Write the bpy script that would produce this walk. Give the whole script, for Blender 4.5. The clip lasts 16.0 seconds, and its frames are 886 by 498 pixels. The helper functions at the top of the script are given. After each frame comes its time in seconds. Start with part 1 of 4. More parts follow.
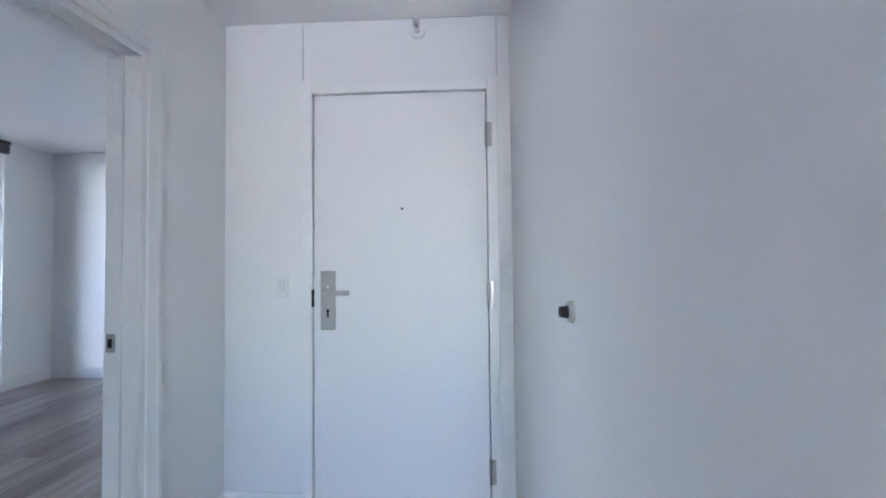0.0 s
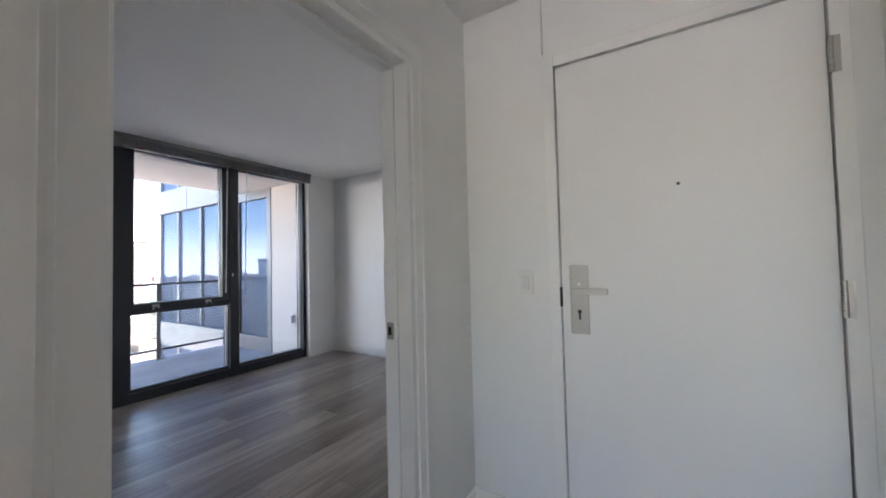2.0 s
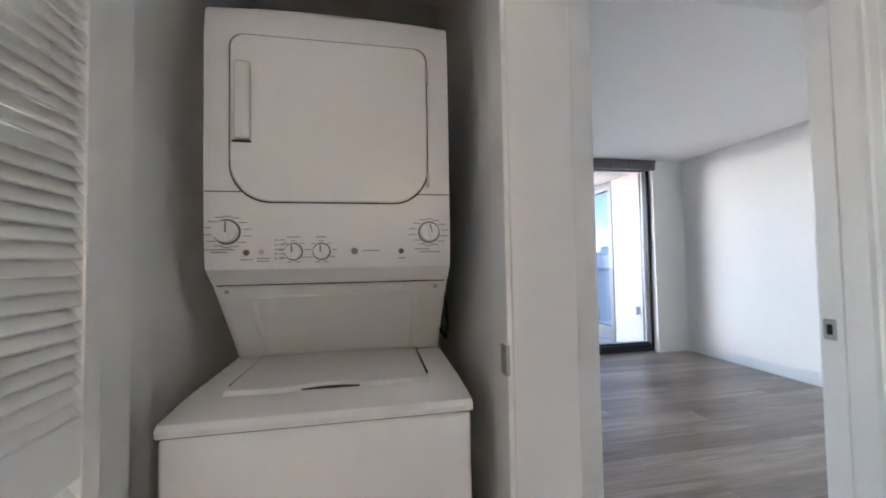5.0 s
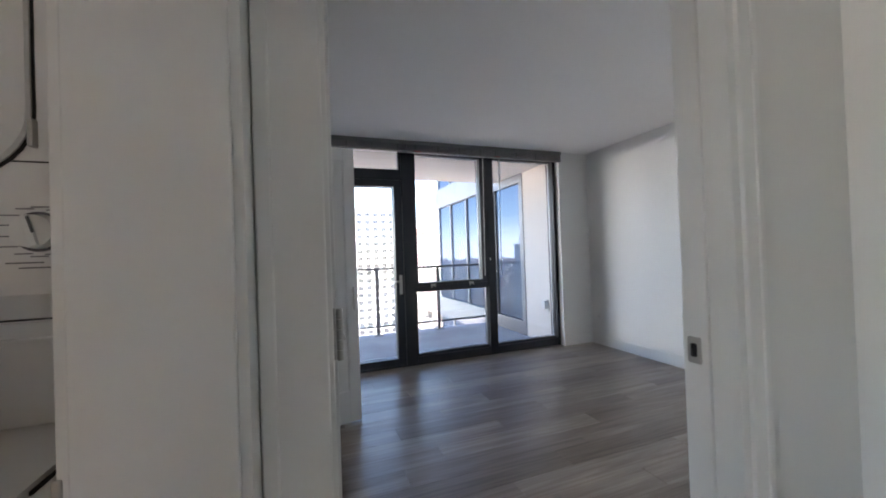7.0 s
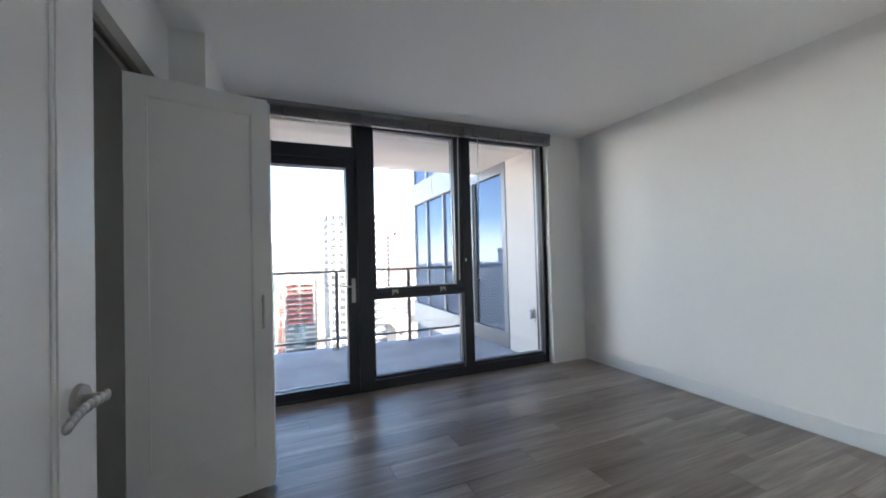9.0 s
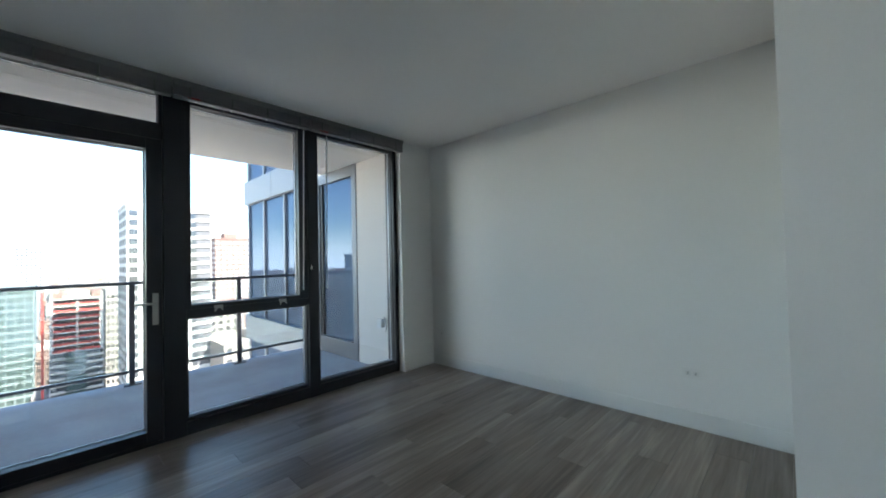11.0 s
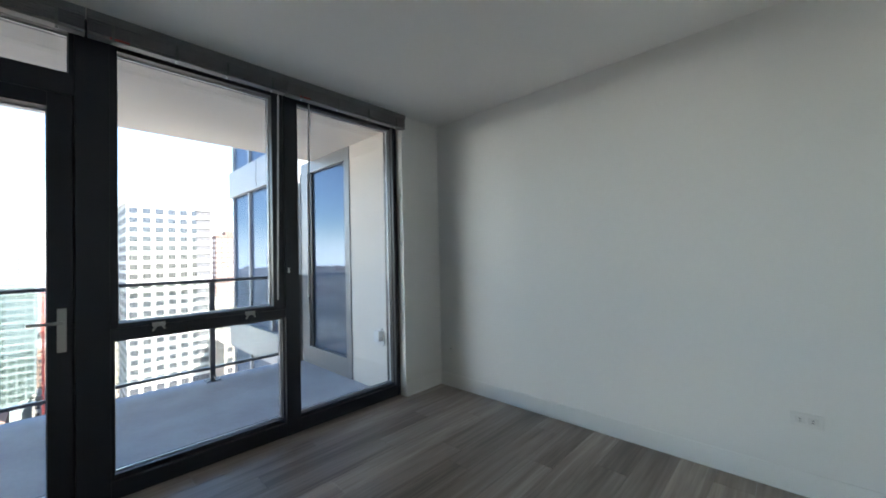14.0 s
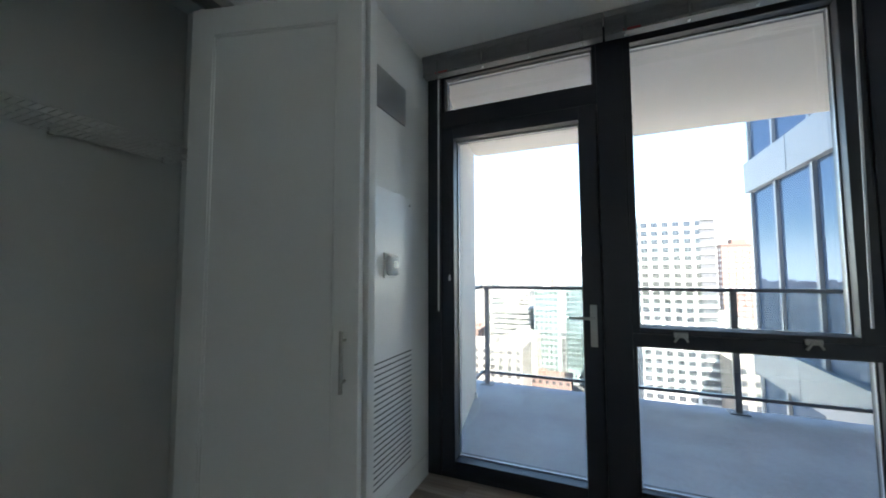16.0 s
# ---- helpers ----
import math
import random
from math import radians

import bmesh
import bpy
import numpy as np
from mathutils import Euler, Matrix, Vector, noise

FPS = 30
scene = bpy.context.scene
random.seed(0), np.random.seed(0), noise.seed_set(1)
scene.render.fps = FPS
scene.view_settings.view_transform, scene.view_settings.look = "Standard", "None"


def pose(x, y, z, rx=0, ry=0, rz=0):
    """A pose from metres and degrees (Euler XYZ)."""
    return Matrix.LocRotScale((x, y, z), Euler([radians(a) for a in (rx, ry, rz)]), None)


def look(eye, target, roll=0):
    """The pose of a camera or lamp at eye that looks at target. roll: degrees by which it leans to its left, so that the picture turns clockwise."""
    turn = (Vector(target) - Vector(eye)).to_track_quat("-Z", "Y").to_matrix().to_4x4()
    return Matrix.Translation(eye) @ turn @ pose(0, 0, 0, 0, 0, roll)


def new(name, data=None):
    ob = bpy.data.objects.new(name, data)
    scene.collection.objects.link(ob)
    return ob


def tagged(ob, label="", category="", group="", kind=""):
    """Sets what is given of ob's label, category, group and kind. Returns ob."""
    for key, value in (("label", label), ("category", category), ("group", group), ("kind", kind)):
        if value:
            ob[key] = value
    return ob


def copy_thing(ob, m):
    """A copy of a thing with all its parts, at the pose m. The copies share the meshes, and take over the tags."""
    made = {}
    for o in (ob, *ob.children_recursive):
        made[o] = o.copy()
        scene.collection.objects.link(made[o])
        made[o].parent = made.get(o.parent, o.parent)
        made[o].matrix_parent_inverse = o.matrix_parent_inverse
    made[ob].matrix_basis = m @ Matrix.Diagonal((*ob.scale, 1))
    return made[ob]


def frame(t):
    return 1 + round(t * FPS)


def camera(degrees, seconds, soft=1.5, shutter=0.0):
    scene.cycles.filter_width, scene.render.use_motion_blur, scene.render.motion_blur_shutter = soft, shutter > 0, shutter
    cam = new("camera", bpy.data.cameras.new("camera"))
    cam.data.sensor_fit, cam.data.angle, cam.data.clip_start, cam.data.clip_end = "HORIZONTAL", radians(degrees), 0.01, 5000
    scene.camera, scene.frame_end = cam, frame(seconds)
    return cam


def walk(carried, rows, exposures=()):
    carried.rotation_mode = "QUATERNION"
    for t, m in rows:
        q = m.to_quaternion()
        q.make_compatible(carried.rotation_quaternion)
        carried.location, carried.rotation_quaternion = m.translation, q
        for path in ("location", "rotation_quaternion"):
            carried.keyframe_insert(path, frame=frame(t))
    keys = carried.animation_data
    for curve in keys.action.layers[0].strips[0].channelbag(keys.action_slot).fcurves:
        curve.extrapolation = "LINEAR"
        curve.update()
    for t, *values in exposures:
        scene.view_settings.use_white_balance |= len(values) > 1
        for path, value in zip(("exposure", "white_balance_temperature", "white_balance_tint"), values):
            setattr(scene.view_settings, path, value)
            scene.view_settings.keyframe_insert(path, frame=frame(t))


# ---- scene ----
cam = camera(100.6, 16.0, soft=1.9)
PATH = [
    (0, (0.792, 0.584, 1.323), (0.7, 2.582, 1.372), -0.6),
    (0.5, (0.719, 0.696, 1.326), (0.228, 2.634, 1.372), -1.1),
    (1, (0.588, 0.785, 1.302), (-0.152, 2.642, 1.353), -1.1),
    (1.5, (0.473, 0.799, 1.284), (-0.387, 2.604, 1.336), -1.1),
    (2, (0.467, 0.747, 1.296), (-0.593, 2.442, 1.362), -1.4),
    (2.5, (0.502, 0.646, 1.303), (-0.925, 2.044, 1.385), -1.3),
    (2.8, (0.516, 0.574, 1.313), (-1.179, 1.633, 1.387), -1.0),
    (3, (0.468, 0.498, 1.324), (-1.342, 1.343, 1.411), -0.6),
    (3.5, (0.442, 0.397, 1.41), (-1.507, 0.839, 1.496), -0.4),
    (3.7, (0.442, 0.381, 1.429), (-1.52, 0.758, 1.518), -0.5),
    (5.8, (0.442, 0.577, 1.182), (-1.52, 0.959, 1.234), -1.4),
    (6, (0.414, 0.642, 1.204), (-1.527, 1.122, 1.247), -1.5),
    (6.5, (0.316, 0.831, 1.274), (-1.588, 1.441, 1.3), -2.2),
    (7, (0.147, 0.975, 1.293), (-1.729, 1.669, 1.314), -2.0),
    (7.5, (-0.077, 1.105, 1.291), (-1.934, 1.848, 1.305), -1.7),
    (8, (-0.287, 1.275, 1.281), (-2.135, 2.039, 1.298), -1.7),
    (8.2, (-0.347, 1.375, 1.252), (-2.201, 2.124, 1.283), -1.7),
    (10.3, (-0.706, 1.481, 1.229), (-2.356, 2.61, 1.292), -1.4),
    (10.5, (-0.708, 1.513, 1.227), (-2.282, 2.745, 1.292), -1.4),
    (11, (-0.732, 1.504, 1.252), (-2.114, 2.949, 1.301), -1.4),
    (11.5, (-0.723, 1.536, 1.253), (-2.026, 3.052, 1.303), -1.4),
    (12, (-0.735, 1.55, 1.274), (-1.975, 3.118, 1.318), -1.3),
    (12.5, (-0.8, 1.61, 1.249), (-2.008, 3.203, 1.295), -1.3),
    (13, (-0.922, 1.78, 1.225), (-2.123, 3.379, 1.265), -1.4),
    (13.5, (-1.063, 1.897, 1.251), (-2.315, 3.456, 1.286), -1.5),
    (14, (-1.3, 1.97, 1.275), (-2.686, 3.411, 1.313), -1.3),
    (14.5, (-1.52, 2.043, 1.28), (-3.112, 3.253, 1.321), -1.2),
    (15, (-1.719, 2.123, 1.288), (-3.565, 2.89, 1.346), -1.3),
    (15.5, (-1.811, 2.103, 1.295), (-3.808, 2.187, 1.359), -1.2),
    (16, (-1.855, 1.996, 1.227), (-3.696, 1.226, 1.356), -0.2),
]
EXPOSURES = [(0, 5.25, 5700, 16), (0.5, 5.25, 6350, 17), (1.0, 5.3, 6750, 18), (2.0, 4.7, 6850, 18), (2.5, 4.15, 6950, 18), (3.0, 4.95, 6950, 18), (3.5, 5.65, 6750, 18), (6.0, 5.25, 6650, 16), (6.5, 4.9, 6750, 17),
             (7.0, 4.7, 6850, 17), (7.5, 4.7, 7000, 18), (8.2, 4.85, 6950, 17), (10.3, 4.3, 6700, 5), (11.5, 4.01, 6500, 2), (13.0, 4.31, 6600, 3), (14.0, 4.25, 6800, 6), (14.5, 3.78, 6400, 0), (15.2, 3.73, 6300, -3), (16.0, 4.25, 6700, 3)]
walk(cam, [(t, look(eye, target, roll)) for t, eye, target, roll in PATH], EXPOSURES)

# ---- light ----
world = bpy.data.worlds.new("sky")
scene.world = world
world.use_nodes = True
wn = world.node_tree.nodes
sky = wn.new("ShaderNodeTexSky")
sky.sky_type, sky.sun_disc = "NISHITA", False
SUN_EL, SUN_AZ = radians(48), radians(62)
sky.sun_elevation, sky.sun_rotation = SUN_EL, SUN_AZ
sky.air_density, sky.dust_density, sky.ozone_density = 1.0, 0.35, 1.8
world.node_tree.links.new(sky.outputs[0], wn["Background"].inputs[0])
wn["Background"].inputs[1].default_value = 0.115
sun = new("sun", bpy.data.lights.new("sun", "SUN"))
sun.data.energy, sun.data.angle, sun.data.color = 5.0, radians(0.5), (1.0, 0.95, 0.88)
sun_dir = Vector((math.sin(SUN_AZ) * math.cos(SUN_EL), math.cos(SUN_AZ) * math.cos(SUN_EL), math.sin(SUN_EL)))
sun.matrix_world = look((0, 0, 200), Vector((0, 0, 200)) - sun_dir)

# ---- materials ----
MATS = {}


def material(name, colour, rough=0.5, metal=0.0, var=0.06, scale=3.0, fine=60.0, bump=0.0, coat=0.0, spec=0.5, stretch=(1, 1, 1), rand=0.0):
    """A painted, cast or rolled surface: base colour with mottling at two scales, uneven gloss and fine relief."""
    if name in MATS:
        return MATS[name]
    m = bpy.data.materials.new(name)
    m.use_nodes = True
    nt = m.node_tree
    nd, ln = nt.nodes, nt.links.new
    b = nd["Principled BSDF"]
    b.inputs["Metallic"].default_value = metal
    b.inputs["Specular IOR Level"].default_value = spec
    b.inputs["Coat Weight"].default_value = coat
    geo = nd.new("ShaderNodeNewGeometry")
    mp = nd.new("ShaderNodeMapping")
    mp.inputs["Scale"].default_value = stretch
    ln(geo.outputs["Position"], mp.inputs["Vector"])
    big, small = nd.new("ShaderNodeTexNoise"), nd.new("ShaderNodeTexNoise")
    for n, s, d in ((big, scale, 4.0), (small, fine, 3.0)):
        n.inputs["Scale"].default_value, n.inputs["Detail"].default_value = s, d
        ln(mp.outputs[0], n.inputs["Vector"])
    add = nd.new("ShaderNodeMath")
    add.operation = "MULTIPLY_ADD"
    add.inputs[1].default_value = 0.5
    ln(small.outputs[0], add.inputs[0])
    ln(big.outputs[0], add.inputs[2])
    last = add
    if rand:
        info = nd.new("ShaderNodeObjectInfo")
        r = nd.new("ShaderNodeMath")
        r.operation = "MULTIPLY_ADD"
        r.inputs[1].default_value = rand
        ln(info.outputs["Random"], r.inputs[0])
        ln(add.outputs[0], r.inputs[2])
        last = r
    mr = nd.new("ShaderNodeMapRange")
    mr.inputs[1].default_value, mr.inputs[2].default_value = 0.45, 1.05 + rand
    mr.inputs[3].default_value, mr.inputs[4].default_value = 1 - var, 1 + var
    ln(last.outputs[0], mr.inputs[0])
    mul = nd.new("ShaderNodeVectorMath")
    mul.operation = "SCALE"
    mul.inputs[0].default_value = colour
    ln(mr.outputs[0], mul.inputs["Scale"])
    ln(mul.outputs[0], b.inputs["Base Color"])
    rr = nd.new("ShaderNodeMapRange")
    rr.inputs[1].default_value, rr.inputs[2].default_value = 0.3, 0.7
    rr.inputs[3].default_value, rr.inputs[4].default_value = rough * 0.95, min(1.0, rough * 1.05)
    ln(big.outputs[0], rr.inputs[0])
    ln(rr.outputs[0], b.inputs["Roughness"])
    if bump:
        bp = nd.new("ShaderNodeBump")
        bp.inputs["Strength"].default_value, bp.inputs["Distance"].default_value = 0.5, bump
        ln(small.outputs[0], bp.inputs["Height"])
        ln(bp.outputs[0], b.inputs["Normal"])
    MATS[name] = m
    return m


def glass(name, tint=(0.985, 0.99, 0.987), gloss=1.0):
    m = bpy.data.materials.new(name)
    m.use_nodes = True
    nt = m.node_tree
    nd, ln = nt.nodes, nt.links.new
    nd.remove(nd["Principled BSDF"])
    tr, gl, mix, fr = nd.new("ShaderNodeBsdfTransparent"), nd.new("ShaderNodeBsdfGlossy"), nd.new("ShaderNodeMixShader"), nd.new("ShaderNodeFresnel")
    tr.inputs[0].default_value = (*tint, 1)
    gl.inputs["Roughness"].default_value = 0.0
    fr.inputs[0].default_value = 1.0 + 0.45 * gloss
    ln(fr.outputs[0], mix.inputs[0])
    ln(tr.outputs[0], mix.inputs[1])
    ln(gl.outputs[0], mix.inputs[2])
    ln(mix.outputs[0], nd["Material Output"].inputs[0])
    return m


def wood_floor():
    """Grey-brown vinyl planks: each plank its own tone, long grain, knots, slight gloss."""
    m = bpy.data.materials.new("plank")
    m.use_nodes = True
    nt = m.node_tree
    nd, ln = nt.nodes, nt.links.new
    b = nd["Principled BSDF"]
    geo, info = nd.new("ShaderNodeNewGeometry"), nd.new("ShaderNodeObjectInfo")
    off = nd.new("ShaderNodeVectorMath")
    off.operation = "MULTIPLY_ADD"
    comb = nd.new("ShaderNodeCombineXYZ")
    for i in range(3):
        ln(info.outputs["Random"], comb.inputs[i])
    off.inputs[1].default_value = (37, 51, 23)
    ln(comb.outputs[0], off.inputs[0])
    ln(geo.outputs["Position"], off.inputs[2])
    def grain(sx, sy, scale, detail, dist):
        mp = nd.new("ShaderNodeMapping")
        mp.inputs["Scale"].default_value = (sx, sy, 1)
        ln(off.outputs[0], mp.inputs["Vector"])
        n = nd.new("ShaderNodeTexNoise")
        n.inputs["Scale"].default_value, n.inputs["Detail"].default_value, n.inputs["Distortion"].default_value = scale, detail, dist
        ln(mp.outputs[0], n.inputs["Vector"])
        return n
    g1, g2, g3 = grain(9, 0.9, 1.0, 6, 0.8), grain(60, 2.2, 1.0, 4, 0.3), grain(2.2, 0.7, 1.0, 2, 0.0)
    ramp = nd.new("ShaderNodeValToRGB")
    els = ramp.color_ramp.elements
    els[0].position, els[0].color = 0.25, (0.145, 0.110, 0.086, 1)
    els[1].position, els[1].color = 0.80, (0.54, 0.455, 0.375, 1)
    mid = els.new(0.52)
    mid.color = (0.30, 0.242, 0.195, 1)
    a1 = nd.new("ShaderNodeMath")
    a1.operation = "MULTIPLY_ADD"
    a1.inputs[1].default_value = 0.42
    ln(g2.outputs[0], a1.inputs[0])
    a2 = nd.new("ShaderNodeMath")
    a2.operation = "MULTIPLY_ADD"
    a2.inputs[1].default_value = 0.62
    ln(g1.outputs[0], a2.inputs[0])
    a3 = nd.new("ShaderNodeMath")
    a3.operation = "MULTIPLY_ADD"
    a3.inputs[1].default_value, a3.inputs[2].default_value = 0.24, -0.17
    ln(info.outputs["Random"], a3.inputs[0])
    ln(a3.outputs[0], a2.inputs[2])
    ln(a2.outputs[0], a1.inputs[2])
    ln(a1.outputs[0], ramp.inputs[0])
    ln(ramp.outputs[0], b.inputs["Base Color"])
    rr = nd.new("ShaderNodeMapRange")
    rr.inputs[3].default_value, rr.inputs[4].default_value = 0.27, 0.36
    ln(g3.outputs[0], rr.inputs[0])
    ln(rr.outputs[0], b.inputs["Roughness"])
    bp = nd.new("ShaderNodeBump")
    bp.inputs["Strength"].default_value, bp.inputs["Distance"].default_value = 0.25, 0.0006
    ln(g2.outputs[0], bp.inputs["Height"])
    ln(bp.outputs[0], b.inputs["Normal"])
    return m


WALL = material("wall_paint", (0.80, 0.80, 0.78), 0.55, var=0.015, scale=1.3, fine=220, bump=0.0004)
CEIL = material("ceiling_paint", (0.89, 0.88, 0.86), 0.85, var=0.02, scale=0.9, fine=160, bump=0.0006)
TRIM = material("trim_paint", (0.83, 0.83, 0.81), 0.34, var=0.012, scale=1.1, fine=90, bump=0.0002)
DOORP = material("door_paint", (0.83, 0.83, 0.82), 0.30, var=0.012, scale=1.5, fine=120, bump=0.0002)
BLACK = material("dark_aluminium", (0.014, 0.016, 0.025), 0.38, metal=0.0, var=0.12, scale=4, fine=200)
# Black rubber and dark seams; also the painted shadow under the dryer grip.
RUBBER_AND_SHADE = material("rubber_and_shade", (0.012, 0.012, 0.013), 0.7, var=0.1)
STEEL = material("satin_nickel", (0.46, 0.45, 0.43), 0.36, metal=1.0, var=0.06, scale=20, fine=300, stretch=(1, 1, 8))
DARKHOLE = material("dark_recess", (0.01, 0.01, 0.01), 0.8)
BLIND = material("blind_slats_grey", (0.19, 0.19, 0.195), 0.42, var=0.1, scale=8, fine=100)
ALU = material("blind_wand_plastic", (0.62, 0.63, 0.64), 0.35, var=0.03)
CORD = material("cord_black", (0.02, 0.02, 0.022), 0.8)
WHITE_ENAMEL = material("white_enamel", (0.80, 0.80, 0.79), 0.22, var=0.01, scale=2, fine=40, coat=0.2)
PLASTIC = material("white_plastic", (0.78, 0.78, 0.76), 0.38, var=0.015)
CONCRETE = material("concrete", (0.41, 0.435, 0.475), 0.85, var=0.22, scale=2.2, fine=45, bump=0.0012)
STUCCO = material("painted_concrete", (0.80, 0.745, 0.69), 0.8, var=0.05, scale=1.5, fine=80, bump=0.001)
RAIL = material("railing_metal", (0.16, 0.165, 0.18), 0.45, metal=0.3, var=0.08)
PLANK = wood_floor()
PANE = glass("window_glass", (0.30, 0.305, 0.311))
GREYTXT = material("print_grey", (0.16, 0.16, 0.17), 0.5)

# ---- building helpers ----


def box(bm, x0, x1, y0, y1, z0, z1, bev=0.0, seg=2):
    r = bmesh.ops.create_cube(bm, size=1.0, matrix=Matrix.Translation(((x0 + x1) / 2, (y0 + y1) / 2, (z0 + z1) / 2)) @ Matrix.Diagonal((abs(x1 - x0), abs(y1 - y0), abs(z1 - z0), 1)))
    if bev:
        es = list({e for v in r["verts"] for e in v.link_edges})
        bmesh.ops.bevel(bm, geom=es, offset=bev, segments=seg, profile=0.5, affect="EDGES")
    return bm


def cyl(bm, p, q, r0, r1=None, seg=16, caps=True):
    p, q = Vector(p), Vector(q)
    m = Matrix.Translation((p + q) / 2) @ (q - p).to_track_quat("Z", "Y").to_matrix().to_4x4()
    bmesh.ops.create_cone(bm, cap_ends=caps, segments=seg, radius1=r0, radius2=r0 if r1 is None else r1, depth=(q - p).length, matrix=m)
    return bm


def tube(bm, pts, r, seg=8):
    for a, b in zip(pts, pts[1:]):
        cyl(bm, a, b, r, seg=seg)
    for c in pts[1:-1]:
        bmesh.ops.create_uvsphere(bm, u_segments=seg, v_segments=6, radius=r, matrix=Matrix.Translation(c))
    return bm


def B(*dims, bev=0.0, seg=2):
    return box(bmesh.new(), *dims, bev=bev, seg=seg)


def mesh_of(name, bm, mat, smooth=False):
    me = bpy.data.meshes.new(name)
    bmesh.ops.recalc_face_normals(bm, faces=bm.faces)
    bm.to_mesh(me)
    bm.free()
    me.materials.append(mat)
    if smooth:
        me.shade_smooth()
        me.set_sharp_from_angle(angle=radians(35))
    return me


def part(name, bm, mat, parent=None, label="", smooth=False):
    """One mesh object, under its thing or part; the mesh is given in the thing's own axes."""
    ob = new(name, mesh_of(name, bm, mat, smooth))
    if parent is not None:
        ob.parent = parent
    if label:
        ob["label"] = label
    return ob


def thing(name, m, label, category, group="", kind=""):
    ob = new(name)
    ob.empty_display_size = 0.1
    ob.matrix_world = m
    return tagged(ob, label, category, group, kind)


def setting(name, bm, mat, label="", category=""):
    return tagged(part(name, bm, mat), label, category, "", "structure")


ORIGIN = Matrix.Identity(4)

# ---- the plan: the window wall lies towards -x, the entry wall towards +y ----
XH, XB, XT, XL = -0.45, -0.572, -0.745, -0.362  # faces of the partition: hall, room, thick stretch, laundry
YE, XR, YN = 2.475, 1.06, 4.62                  # entry wall, hall's side wall, room's far wall
XW, YS, XP = -3.98, 1.0, -3.905                 # window frame's inner face, wall with the air unit, pier
CZ = 2.58                                       # ceiling
YD0, YD1, HD = 1.01, 1.94, 2.115              # bedroom doorway
YL0, YL1, HL = -0.085, 0.722, 2.18              # laundry opening
YC0, YC1, HC = 0.70, 0.82, 2.19                 # wardrobe front wall
XJ = -0.46                                      # back of the laundry jamb
ZB = -0.05                                      # balcony floor


def wall(name, boxes, mat=None, label="white painted plaster wall"):
    bm = bmesh.new()
    for b in boxes:
        box(bm, *b)
    return setting(name, bm, mat or WALL, label, "wall")


# ---- structure: rooms ----
setting("ceiling", B(-4.12, 6.2, -4.4, 4.8, CZ, CZ + 0.28), CEIL, "plain white painted ceiling", "ceiling")
floor = setting("floor", B(-4.12, 6.2, -4.4, 4.8, -0.3, -0.012), PLANK, "grey-brown wood-look plank floor", "floor")
wall("wall_partition", [(XB, XH, YD1 + 0.02, YE + 0.15, 0, CZ), (XB, XH, YD0 - 0.02, YD1 + 0.02, HD + 0.035, CZ)])
bm = bmesh.new()
vs = [bm.verts.new((x, y, z)) for z in (0, CZ) for x, y in ((XT, 2.42), (XB, 2.20), (XB, 4.8), (XT, 4.8))]
for f in ((0, 3, 2, 1), (4, 5, 6, 7), (0, 1, 5, 4), (1, 2, 6, 5), (2, 3, 7, 6), (3, 0, 4, 7)):
    bm.faces.new([vs[i] for i in f])
setting("wall_corridor", bm, WALL, "white painted wall with a splayed end", "wall")
wall("wall_laundry", [(XJ, XL, YL1 + 0.02, 0.905, 0, CZ), (XB, XJ, 0.748, 0.905, 0, CZ), (XB, XH, 0.905, YD0 - 0.02, 0, CZ), (XB, XL, YL0 - 0.02, YL1 + 0.02, HL + 0.02, CZ), (XB, XL, -4.4, YL0 - 0.02, 0, CZ)])
wall("wall_laundry_closet", [(-1.38, XB, -0.2, -0.12, 0, CZ), (-1.45, -1.38, -0.2, 0.0, 0, CZ)])
wall("wall_entry", [(XH, -0.025, YE, YE + 0.16, 0, CZ), (-0.025, 0.985, YE, YE + 0.16, 2.225, CZ), (0.985, 1.3, YE, YE + 0.16, 0, CZ), (-0.1, 1.1, YE + 0.16, YE + 0.2, 0, CZ)])
wall("wall_hall", [(XR, XR + 0.16, 0.82, YE, 0, CZ)])
# Unseen, assumed walls; the opening is sized to set the hall's light.
wall("wall_living", [(XR + 0.16, 6.2, 1.25, 1.4, 0, CZ), (6.05, 6.2, -4.4, 1.25, 0, CZ), (XL, 0.5, -4.4, -4.25, 0, CZ), (1.9, 6.05, -4.4, -4.25, 0, CZ), (0.6, 1.9, -4.4, -4.25, 0, 0.85), (0.6, 1.9, -4.4, -4.25, 2.2, CZ)])
wall("wall_north", [(-4.12, XT, YN, YN + 0.18, 0, CZ)])
wall("wall_pier", [(-4.12, XP, 4.155, YN, 0, CZ)])
wall("wall_air_unit", [(-4.12, -3.04, 0.0, YS, 0, CZ)])
wall("wall_wardrobe", [(-3.04, -1.45, YC0, YC1, HC, CZ), (-1.45, XB, 0.748, YC1, 0, CZ), (-1.45, -1.38, YC0, 0.748, 0, CZ), (-3.04, -2.93, YC0, YC1, 0, HC), (-3.04, -1.38, 0.0, 0.06, 0, CZ), (-1.45, -1.38, 0.06, YC0, 0, CZ)])


